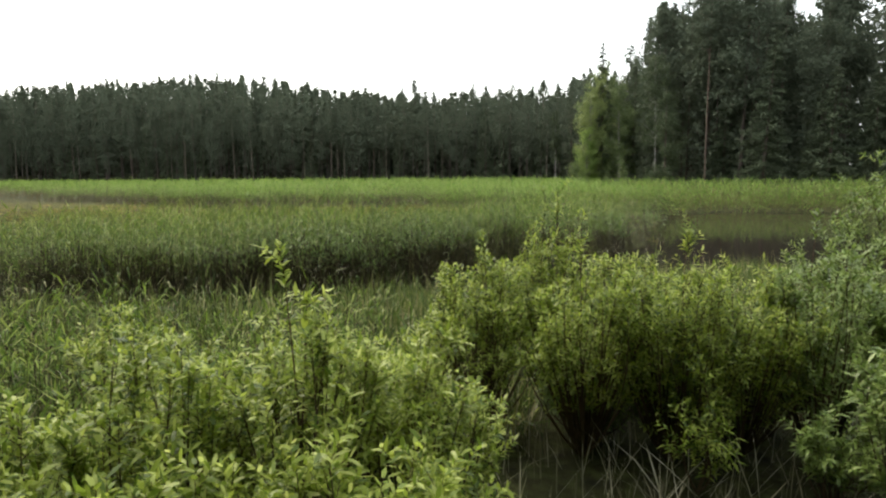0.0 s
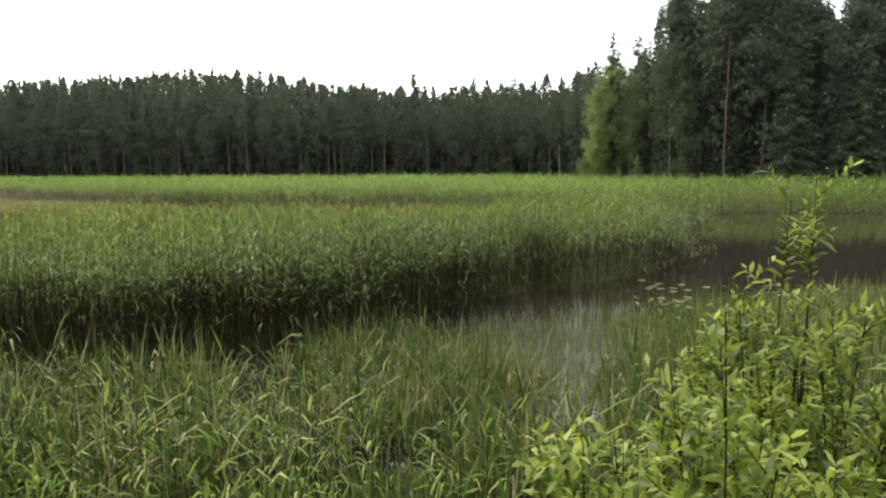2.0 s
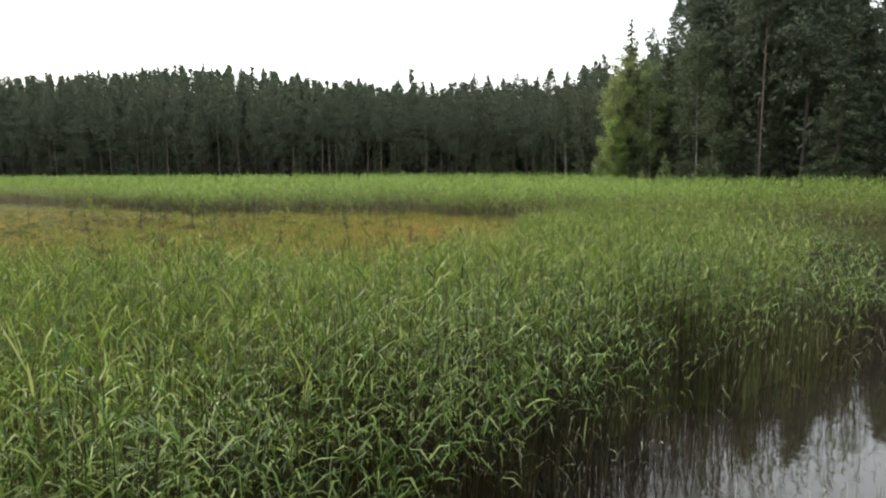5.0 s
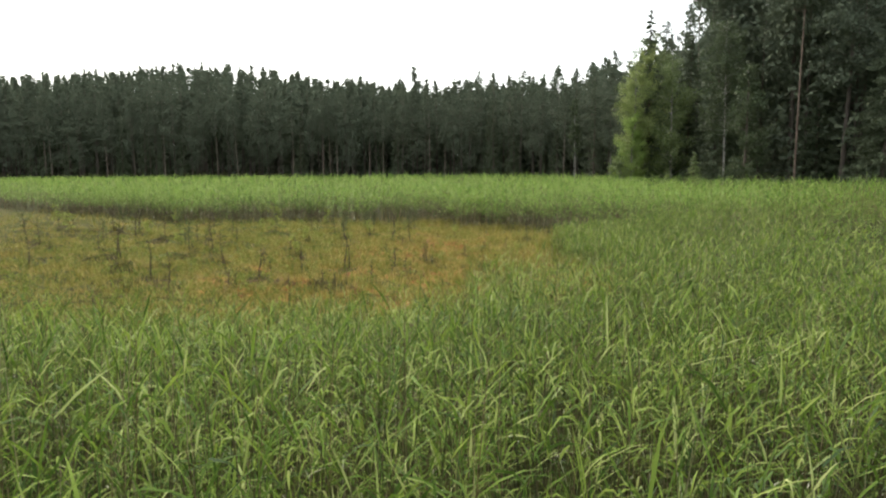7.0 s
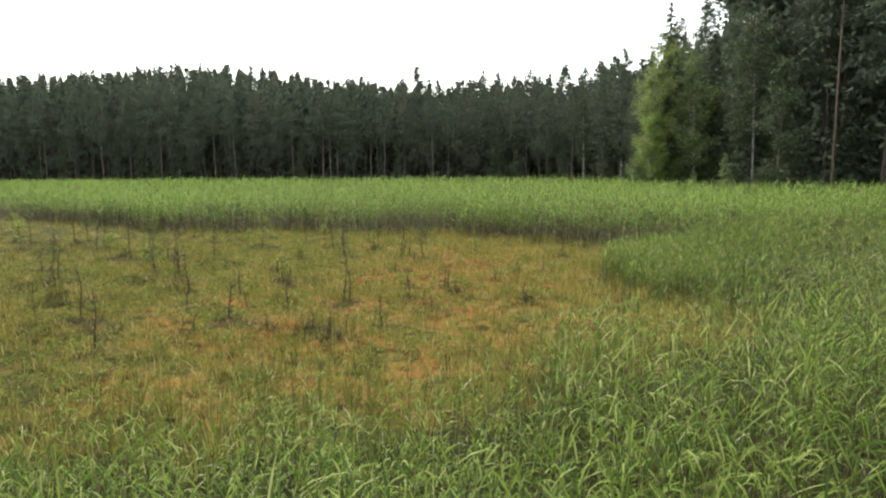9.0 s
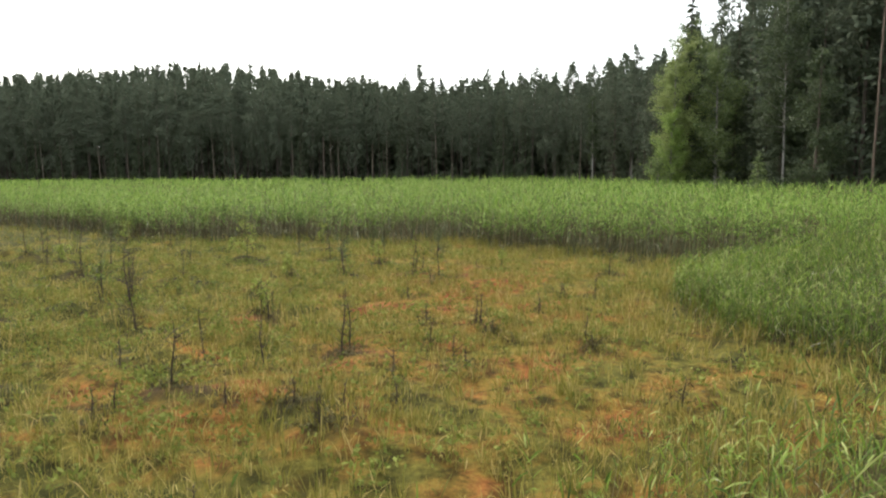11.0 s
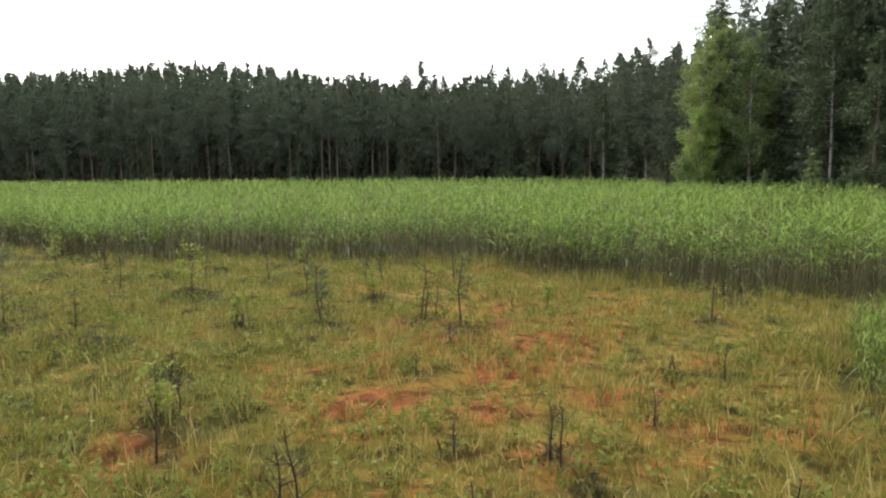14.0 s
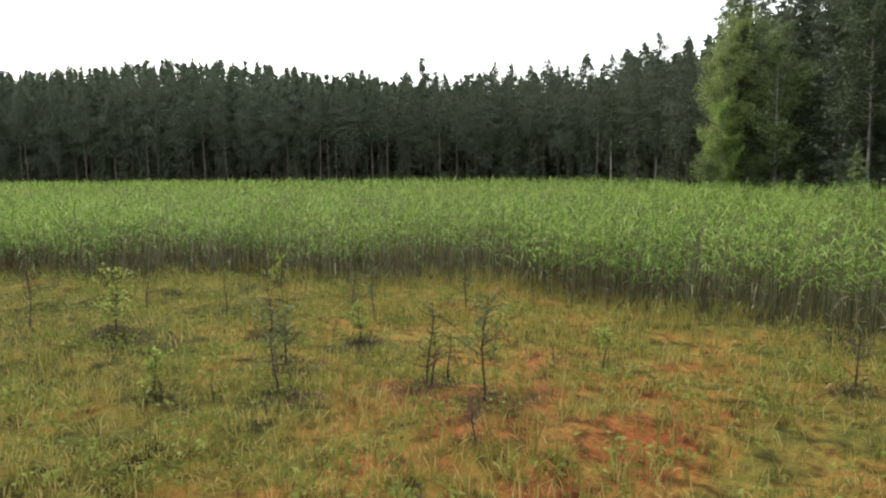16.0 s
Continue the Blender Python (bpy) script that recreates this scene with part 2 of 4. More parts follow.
def water_material():
    m, n, l, out = material("bog_water")
    geo = n.new("ShaderNodeNewGeometry")
    nz = n.new("ShaderNodeTexNoise")
    nz.inputs["Scale"].default_value, nz.inputs["Detail"].default_value = 6.0, 3
    l.new(geo.outputs["Position"], nz.inputs["Vector"])
    bp = n.new("ShaderNodeBump")
    bp.inputs["Strength"].default_value, bp.inputs["Distance"].default_value = 0.05, 0.03
    l.new(nz.outputs["Fac"], bp.inputs["Height"])
    b = n.new("ShaderNodeBsdfPrincipled")
    b.inputs["Roughness"].default_value, b.inputs["IOR"].default_value = 0.03, 1.6
    # clear water in the west, a drifting mat of brown peat in the east
    place = n.new("ShaderNodeSeparateXYZ")
    l.new(geo.outputs["Position"], place.inputs[0])
    drift = n.new("ShaderNodeTexNoise")
    drift.inputs["Scale"].default_value, drift.inputs["Detail"].default_value = 0.5, 6
    l.new(geo.outputs["Position"], drift.inputs["Vector"])
    edge = n.new("ShaderNodeMath")
    edge.operation = "MULTIPLY_ADD"
    edge.inputs[1].default_value = 7.0
    l.new(drift.outputs["Fac"], edge.inputs[0])
    l.new(place.outputs["X"], edge.inputs[2])
    mat_fac = n.new("ShaderNodeMapRange")
    for key, value in (("From Min", 11.5), ("From Max", 13.5), ("To Min", 0.0), ("To Max", 1.0)):
        mat_fac.inputs[key].default_value = value
    l.new(edge.outputs[0], mat_fac.inputs["Value"])
    tone = ramp(n, [(0.0, (0.02, 0.0165, 0.012)), (1.0, (0.021, 0.0165, 0.0135))])
    gloss = ramp(n, [(0.0, (0.5, 0.5, 0.5)), (1.0, (0.03, 0.03, 0.03))])
    for r, socket in ((tone, "Base Color"), (gloss, "Specular IOR Level")):
        l.new(mat_fac.outputs[0], r.inputs[0])
        l.new(r.outputs[0], b.inputs[socket])
    l.new(bp.outputs[0], b.inputs["Normal"])
    l.new(b.outputs[0], out.inputs["Surface"])
    return m


M_GROUND, M_WATER = ground_material(), water_material()

# ---------------------------------------------------------------- mesh helpers
def mesh_of(name, chunks, mats):
    """One mesh from (verts, faces, material index) chunks; faces are arrays with three or four columns (-1 leaves a corner out)."""
    me = bpy.data.meshes.new(name)
    vs, loops, sizes, mi, base = [], [], [], [], 0
    for v, f, k in chunks:
        v, f = np.asarray(v, float), np.asarray(f, int)
        if not len(f):
            continue
        vs.append(v)
        loops.append((f + base)[f >= 0])
        sizes.append((f >= 0).sum(1))
        mi.append(np.full(len(f), k))
        base += len(v)
    v, loops, sizes, mi = np.concatenate(vs), np.concatenate(loops), np.concatenate(sizes), np.concatenate(mi)
    me.vertices.add(len(v))
    me.vertices.foreach_set("co", v.astype(np.float32).ravel())
    me.loops.add(len(loops))
    me.loops.foreach_set("vertex_index", loops.astype(np.int32))
    me.polygons.add(len(sizes))
    me.polygons.foreach_set("loop_start", (np.cumsum(sizes) - sizes).astype(np.int32))
    for m in mats:
        me.materials.append(m)
    me.polygons.foreach_set("material_index", mi.astype(np.int32))
    me.update(calc_edges=True)
    return me


def part(name, chunks, mats, parent, label=""):
    ob = new(name, mesh_of(name, chunks, mats if isinstance(mats, (list, tuple)) else [mats]))
    ob.parent = parent
    return tagged(ob, label) if label else ob


def thing(name, label, category, group=""):
    return tagged(new(name), label, category, group)


def stuff(name, chunks, mats, label, category):
    ob = new(name, mesh_of(name, chunks, mats if isinstance(mats, (list, tuple)) else [mats]))
    return tagged(ob, label, category, kind="stuff")


def unit(v):
    return v / np.maximum(np.linalg.norm(v, axis=1, keepdims=True), 1e-9)


def ribbons(root, way, length, width, droop, rng, segs=3, belly=0.35):
    """Tapered blades: from root along way, drooping downward; widest at belly. Pointed at the tip."""
    n = len(root)
    way = unit(way)
    side = unit(np.cross(way, np.array([0, 0, 1.0])) + rng.normal(0, 0.25, (n, 3)))
    v = np.zeros((n, 2 * segs + 1, 3))
    for i in range(segs + 1):
        s = i / segs
        p = root + way * (length * s)[:, None]
        p[:, 2] -= droop * length * s * s
        w = width * (0.55 + 0.45 * s / belly if s < belly else max(1 - (s - belly) / (1 - belly), 0.05) ** 0.8)
        if i == segs:
            v[:, 2 * i] = p
        else:
            v[:, 2 * i], v[:, 2 * i + 1] = p - side * (w / 2)[:, None], p + side * (w / 2)[:, None]
    idx = np.arange(n)[:, None] * (2 * segs + 1)
    q = [idx + np.array([2 * i, 2 * i + 1, 2 * i + 3, 2 * i + 2]) for i in range(segs - 1)]
    tip = np.concatenate([idx + np.array([2 * segs - 2, 2 * segs - 1, 2 * segs]), np.full((n, 1), -1)], 1)
    return v.reshape(-1, 3), np.concatenate(q + [tip])


def rods(a, b, ra, rb, sides=3):
    """Tapered straight stems from a to b."""
    n = len(a)
    d = unit(b - a)
    ref = np.where(np.abs(d[:, 2:3]) > 0.9, np.array([[1.0, 0, 0]]), np.array([[0, 0, 1.0]]))
    u = unit(np.cross(d, ref))
    w = np.cross(d, u)
    v = np.zeros((n, 2, sides, 3))
    for i in range(sides):
        c, s = math.cos(2 * math.pi * i / sides), math.sin(2 * math.pi * i / sides)
        o = u * c + w * s
        v[:, 0, i], v[:, 1, i] = a + o * np.asarray(ra).reshape(-1, 1), b + o * np.asarray(rb).reshape(-1, 1)
    idx = np.arange(n)[:, None] * (2 * sides)
    q = np.concatenate([idx + np.array([i, (i + 1) % sides, sides + (i + 1) % sides, sides + i]) for i in range(sides)])
    return v.reshape(-1, 3), q


def tube(points, radii, sides=7):
    """A bent, tapered limb along points."""
    p, r = np.asarray(points, float), np.asarray(radii, float)
    t = unit(np.gradient(p, axis=0))
    ref = np.array([1.0, 0, 0]) if abs(t[0][2]) > 0.7 else np.array([0, 0, 1.0])
    u = unit(np.cross(t, ref))
    w = np.cross(t, u)
    a = np.arange(sides) * 2 * math.pi / sides
    v = p[:, None] + (u[:, None] * np.cos(a)[None, :, None] + w[:, None] * np.sin(a)[None, :, None]) * r[:, None, None]
    k = np.arange(len(p) - 1)[:, None] * sides
    i = np.arange(sides)[None]
    j = (i + 1) % sides
    q = np.stack([k + i, k + j, k + sides + j, k + sides + i], -1).reshape(-1, 4)
    return v.reshape(-1, 3), q


def tufts(at, size, rng, stretch=2.0, axis=None, spread=1.0, whole=True):
    """A small pointed leaf or needle spray at each place: a lozenge, or half of one for trees far off."""
    n = len(at)
    d = rng.normal(0, 1, (n, 3))
    if axis is not None:
        d = axis + d * spread
    d = unit(d)
    u = unit(np.cross(d, rng.normal(0, 1, (n, 3))))
    s = (np.asarray(size) * rng.uniform(0.6, 1.4, n))[:, None]
    if not whole:
        v = np.stack([at - d * s * stretch / 2 - u * s * 0.3, at - d * s * stretch * 0.4 + u * s * 0.5, at + d * s * stretch / 2], 1)
        return v.reshape(-1, 3), np.arange(3 * n).reshape(-1, 3)
    v = np.stack([at - d * s * stretch / 2, at + u * s / 2, at + d * s * stretch / 2, at - u * s / 2], 1)
    return v.reshape(-1, 3), np.arange(4 * n).reshape(-1, 4)


def inside(poly, x, y):
    px, py = np.array(poly, float).T
    r = np.zeros(np.shape(x), bool)
    for i in range(len(px)):
        j = i - 1
        c = (py[i] > y) != (py[j] > y)
        r ^= c & (x < (px[j] - px[i]) * (y - py[i]) / (py[j] - py[i] + 1e-12) + px[i])
    return r


def edge_distance(poly, x, y):
    """Distance to a polygon's outline, positive inside."""
    p = np.array(poly, float)
    best = np.full(np.shape(x), 1e9)
    for i in range(len(p)):
        a, b = p[i - 1], p[i]
        ab = b - a
        t = np.clip(((x - a[0]) * ab[0] + (y - a[1]) * ab[1]) / (ab @ ab), 0, 1)
        best = np.minimum(best, np.hypot(x - a[0] - t * ab[0], y - a[1] - t * ab[1]))
    return np.where(inside(poly, x, y), best, -best)


def wobble(x, y, scale, seed=0.0):
    """Smooth cheap noise in -1..1 from a few sine waves."""
    a, b = x * scale + seed, y * scale - seed * 1.7
    return (np.sin(a * 1.0 + 1.7 * np.sin(b * 0.83 + seed)) + np.sin(b * 1.31 + 1.3 * np.sin(a * 0.71 + 2.1 * seed)) + np.sin((a + b) * 2.17 + seed * 3.1) * 0.6) / 2.6


# ---------------------------------------------------------------- plan
NEAR_REED = [(-45, 17.4), (-8, 16.9), (-1, 17.0), (0.7, 17.4), (2.0, 18.5), (3.5, 20.1), (5.3, 21.6), (6.9, 22.5), (9.2, 24.2), (12.4, 28.2), (14.8, 35), (19.3, 45),
             (22, 48.6), (12, 46.4), (9, 45.2), (6.8, 43.8), (5.85, 42.0), (5.85, 39.5), (6.6, 38.2), (7.4, 37.0), (7.0, 35.4), (5.4, 34.2), (3.4, 33.0), (1.5, 31.6), (-2, 30.6), (-6, 31), (-15, 33), (-45, 36)]
FAR_REED = [(-90, 100), (-35, 74), (-25, 66.5), (-17, 61.5), (-13.6, 57.6), (-11, 56.5), (-9.2, 56.6), (-7.6, 57.6), (-5.8, 57.2), (-4.2, 56.0), (-2.5, 55.3), (-0.9, 55.6), (0.7, 56.2), (2.1, 54.8), (3.1, 52.9), (4.3, 51.7), (6.2, 50.3), (8.0, 49.0), (9.9, 48.2), (14, 47.8), (22, 48.6), (40, 46), (62, 42),
            (50, 56), (40, 62), (30, 70), (24, 78), (21.5, 90), (23, 100), (33, 125), (31, 148), (18, 170), (-10, 188), (-69, 212), (-140, 245), (-240, 290), (-260, 200)]
POOL = [(-5, 14.8), (0, 14.2), (4, 14.0), (9, 15.5), (16, 17), (26, 22), (40, 33), (56, 43), (40, 46.6), (24, 49), (20.5, 48), (19.3, 45), (14.8, 35), (12.4, 28.2), (9.2, 24.2), (6.9, 22.5), (5.3, 21.6), (3.5, 20.1), (2.0, 18.5), (0.9, 17.1), (-1, 16.3), (-5, 15.8)]
WOODS = [(-260, 295), (-140, 246), (-69, 213), (-10, 189), (18, 171), (31, 149), (34, 125), (25, 101), (23, 92), (25, 78), (31, 70), (41, 62), (52, 56), (66, 40), (74, 15), (60, -4),
         # unseen south and west edge, added close by to keep light off the reeds
         (30, -9), (4, -10), (-20, -6), (-24, 14), (-27, 32), (-33, 43), (-60, 62), (-110, 95), (-190, 150), (-290, 200)]


def woods_depth(x, y):
    """How far a place lies behind the edge of the forest; negative in the open."""
    return -edge_distance(WOODS, x, y)


def ground_height(x, y):
    x, y = np.asarray(x, float), np.asarray(y, float)
    z = 0.06 * wobble(x, y, 1.1, 0.4) + 0.075 * wobble(x, y, 3.3, 1.9)
    tussock = np.clip(wobble(x, y, 1.7, 7.0) - 0.1, 0, 1) * np.clip((0.0 - x) / 4, 0.2, 1) * np.clip((y - 33) / 2, 0, 1) * np.clip((60 - y) / 6, 0, 1)
    z = z + 0.28 * tussock
    pool = np.clip((edge_distance(POOL, x, y) + 1.0) / 1.2, 0, 1)
    z = z * (1 - pool) - 0.45 * pool
    d = np.clip(woods_depth(x, y), 0, 400)
    rise = 0.2 * np.clip((-x + 5) / 70, 0, 1) + 0.03
    return z + np.minimum(d, 70) * rise


# ---------------------------------------------------------------- saplings on the bog: place, height, lean, kind
# kind: 0 bare dead stem, 1 leafy birch sapling, 2 stunted pine
BARE = [(-6.15, 45.15, 0.95), (-0.87, 38.35, 1.16), (-0.8, 38.75, 1.05), (-2.0, 37.75, 0.72), (-4.95, 39.9, 1.2), (-3.45, 39.15, 0.66), (-2.9, 37.8, 0.4), (-2.78, 41.4, 0.45), (-3.4, 45.9, 0.35),
        (-6.85, 43.7, 0.8), (-6.68, 41.95, 0.45), (-9.4, 46.1, 1.35), (0.0, 46.5, 1.22), (0.08, 46.42, 0.9), (0.3, 46.5, 0.8), (4.4, 42.75, 0.55), (5.6, 46.0, 0.8), (3.67, 42.7, 0.36), (1.54, 40.0, 0.66), (1.45, 40.15, 0.6), (1.7, 39.4, 0.27), (0.96, 37.8, 0.5),
        (2.8, 41.0, 0.45), (3.6, 42.7, 0.33), (9.75, 47.5, 0.66), (0.58, 38.8, 0.48), (0.49, 40.4, 0.46), (3.3, 39.0, 0.4), (-3.5, 42.9, 0.5), (0.0, 43.1, 0.37), (-5.7, 36.4, 1.15), (-4.45, 34.55, 1.1), (-2.87, 36.5, 0.96)]
BARE += [(-2.7, 24.4, 1.9), (-8.9, 41.1, 1.4), (-3.35, 35.4, 0.5), (-2.9, 49.5, 1.0), (-4.3, 51.2, 0.9), (-7.9, 39.3, 0.9), (-10.5, 43.0, 1.2), (-12.0, 49.5, 1.3), (-8.0, 50.5, 1.1),
         (-11.3, 40.2, 1.0), (-14.5, 46.0, 1.2), (-16.5, 52.0, 1.3), (-13.0, 44.2, 0.8), (-9.9, 53.5, 1.1), (-5.9, 33.9, 0.6), (-18.5, 48.0, 1.3), (-7.1, 37.2, 0.7)]
LEAFY = [(-2.96, 41.15, 0.72), (-5.6, 49.2, 1.2), (-12.7, 55.6, 1.0), (-6.9, 51.6, 0.7), (-1.2, 48.85, 0.7), (2.65, 47.3, 0.6), (-9.25, 60.6, 1.2), (-10.8, 47.6, 0.8),
         (-15.4, 49.6, 1.1), (-3.55, 46.1, 0.55), (-8.3, 45.0, 0.6), (-19.0, 55.0, 1.2), (-4.1, 54.6, 0.8)]
PINES = [(-1.93, 46.1, 1.2), (-7.3, 43.2, 1.1), (-9.6, 48.2, 1.5), (0.76, 45.9, 1.4), (0.78, 51.78, 1.1), (-1.6, 51.0, 1.0), (-1.2, 51.4, 1.1), (-2.2, 47.6, 0.9),
         (-13.6, 51.2, 1.4), (-11.6, 45.5, 1.1), (-16.0, 47.5, 1.2)]
BARE += [(-3.33, 35.88, 0.39), (-4.17, 37.69, 0.4), (-5.85, 41.55, 1.5), (-6.54, 43.14, 1.05), (-7.72, 44.0, 0.75), (1.12, 37.33, 0.34), (3.28, 38.48, 0.3), (3.73, 35.76, 0.4), (0.07, 36.84, 0.5), (0.17, 35.98, 0.3),
         (-1.11, 35.9, 0.34), (-0.77, 35.9, 0.3), (-0.49, 35.9, 0.34), (-1.97, 35.94, 0.28), (-8.07, 46.17, 0.86), (-3.6, 53.06, 0.85), (-6.1, 51.5, 0.85), (0.55, 44.53, 0.38), (6.99, 48.57, 0.45), (1.94, 47.47, 0.35),
         (-2.74, 45.94, 0.42), (-2.59, 40.33, 0.7), (-0.66, 35.2, 0.4), (-11.5, 48.0, 1.05), (-13.4, 50.0, 1.15), (-1.32, 33.17, 0.4)]
SAPLINGS = [(x, y, h, kind, ((i * 37) % 17 - 8) * 0.55) for kind, rows in enumerate((BARE, LEAFY, PINES)) for i, (x, y, h) in enumerate(rows)]

# ---------------------------------------------------------------- ground and water
def axis(dense_a, dense_b, step, far):
    mid = list(np.arange(dense_a, dense_b, step))
    lo, hi, s = [], [], step
    x = dense_a
    while x > -far:
        s *= 1.22
        x -= s
        lo.append(x)
    s, x = step, mid[-1]
    while x < far:
        s *= 1.22
        x += s
        hi.append(x)
    return np.array(lo[::-1] + mid + hi)


def build_ground():
    gx, gy = axis(-24, 12, 0.3, 4500), axis(8, 62, 0.3, 4500)
    X, Y = np.meshgrid(gx, gy)
    x, y = X.ravel(), Y.ravel()
    z = ground_height(x, y)
    dn, df, dp = edge_distance(NEAR_REED, x, y), edge_distance(FAR_REED, x, y), edge_distance(POOL, x, y)
    out = -np.maximum(np.maximum(dn, df), dp) + 0.35 * wobble(x, y, 2.3, 5.0)
    bog = np.clip(0.4 + out / 0.9, 0, 1) * np.clip((y - 27) / 2, 0, 1) * np.clip((12 - x) / 2, 0, 1) * np.clip(-woods_depth(x, y) / 4, 0, 1)
    hum = np.zeros_like(x)
    for k, (sx, sy, h, kind, lean) in enumerate(SAPLINGS):
        big = 1.0 if k % 4 == 0 or h > 1.1 else 0.35
        r = (0.18 + 0.16 * h) * (0.55 + 0.55 * big)
        d2 = ((x - sx - 0.1) / (r * 1.5)) ** 2 + ((y - sy) / r) ** 2
        e = np.exp(-d2 * (1 + 0.8 * wobble(x, y, 6.0, sx)))
        hum = np.maximum(hum, np.clip(e * 1.8 - 0.45 + 0.5 * wobble(x, y, 9.0, sy), 0, 1) * big)
        z = z + 0.1 * big * np.exp(-d2)
    # the red moss grows in the middle of the open bog
    red = 0.065 * np.exp(-((x - 0.8) / 3.6) ** 2 - ((y - 42.3) / 4.2) ** 2) - 0.05 * np.clip((x - 2.5) / 3, 0, 1) + 0.085 * np.exp(-((x + 3.4) / 2.5) ** 2 - ((y - 37) / 2.5) ** 2) + 0.085 * np.exp(-((x - 1.6) / 2.6) ** 2 - ((y - 46.2) / 3.0) ** 2) - 0.02
    # bare peat between the tussocks on the west side
    hum = np.maximum(hum, np.clip(2.2 * (wobble(x, y, 1.35, 2.2) + 0.35 * wobble(x, y, 5.0, 7.7) - 0.75), 0, 0.6) * np.clip((0.5 - x) / 4, 0.15, 1))
    nx, ny = len(gx), len(gy)
    i, j = np.meshgrid(np.arange(nx - 1), np.arange(ny - 1))
    a = (j * nx + i).ravel()
    me = mesh_of("ground", [(np.stack([x, y, z], 1), np.stack([a, a + 1, a + nx + 1, a + nx], 1), 0)], [M_GROUND])
    for name, values in (("bog", bog), ("hummock", hum * 0.95 * bog), ("red_moss", red)):
        at = me.attributes.new(name, "FLOAT", "POINT")
        at.data.foreach_set("value", values.astype(np.float32))
    me.polygons.foreach_set("use_smooth", np.ones(len(me.polygons), bool))
    tagged(new("ground", me), "open bog floor of orange and yellow moss with dark peat", "ground", kind="structure")


build_ground()
wx = [(-12, 11), (60, 11), (60, 50), (-12, 50)]
tagged(new("water", mesh_of("water", [(np.array([(x, y, -0.12) for x, y in wx]), [[0, 1, 2, 3]], 0)], [M_WATER])),
       "still dark brown bog pool mirroring the sky", "water", kind="structure")


def scatter(rng, poly, box, count, keep=None):
    """Random places inside a polygon, within a box (x0, y0, x1, y1); keep(x, y) gives the chance to stay."""
    x, y = rng.uniform(box[0], box[2], count), rng.uniform(box[1], box[3], count)
    ok = inside(poly, x, y) if poly is not None else np.ones(count, bool)
    if keep is not None:
        ok &= rng.uniform(0, 1, count) < keep(x, y)
    return x[ok], y[ok]


# ---------------------------------------------------------------- reeds
def reed_stand(rng, x, y, height, leaves, leaf_len, leaf_w, stem_r, segs=3, droop=0.55, first=0.3, upright=0.95, hanging=0.0, dead=1):
    """Reed plants: a thin stem with arching leaves set along its upper part."""
    n = len(x)
    root = np.stack([x, y, ground_height(x, y) - 0.03], 1)
    lean = rng.normal(0, 0.09, (n, 3)) + np.array([0.05, 0.0, 0])
    lean[:, 2] = 1
    top = root + unit(lean) * height[:, None]
    chunks = [(*rods(root, top, stem_r, stem_r * 0.4), 1)]
    turn = rng.uniform(0, 2 * math.pi, n)
    for k in range(leaves):
        s = first + (1 - first) * (k + rng.uniform(0, 0.9, n)) / leaves
        at = root + (top - root) * s[:, None]
        a = turn + k * 2.6 + rng.normal(0, 0.5, n)
        rise = np.where(s > 0.85, 1.7, upright) + rng.normal(0, 0.3, n)
        way = np.stack([np.cos(a) + 0.25, np.sin(a), rise], 1)
        ln = leaf_len * rng.uniform(0.55, 1.25, n) * np.clip(height / 1.3, 0.7, 1.2)
        chunks.append((*ribbons(at, way, ln, leaf_w * rng.uniform(0.6, 1.35, n), droop * rng.uniform(0.2, 1.7, n), rng, segs), 0))
    if hanging:
        pick = rng.uniform(0, 1, n) < hanging
        m = int(pick.sum())
        s = rng.uniform(0.15, 0.55, m)
        at = root[pick] + (top - root)[pick] * s[:, None]
        a = rng.uniform(0, 2 * math.pi, m)
        way = np.stack([np.cos(a), np.sin(a), rng.uniform(-0.9, 0.5, m)], 1)
        chunks.append((*ribbons(at, way, leaf_len * rng.uniform(0.4, 0.9, m), leaf_w * rng.uniform(0.6, 1.1, m), np.full(m, 0.7), rng, segs), dead))
    return chunks


def blades(rng, x, y, z, length, width, per, spread, lean, droop, segs=2):
    n = len(x)
    px, py, pz = (np.repeat(v, per) for v in (x, y, z))
    m = n * per
    root = np.stack([px + rng.normal(0, spread, m), py + rng.normal(0, spread, m), pz - 0.02], 1)
    a = rng.uniform(0, 2 * math.pi, m)
    t = np.abs(rng.normal(0, lean, m))
    way = np.stack([np.cos(a) * t, np.sin(a) * t, np.ones(m)], 1)
    ln = np.repeat(length, per) * rng.uniform(0.55, 1.15, m)
    return ribbons(root, way, ln, np.full(m, width) * rng.uniform(0.7, 1.3, m), droop * rng.uniform(0.2, 1.6, m), rng, segs, 0.3)


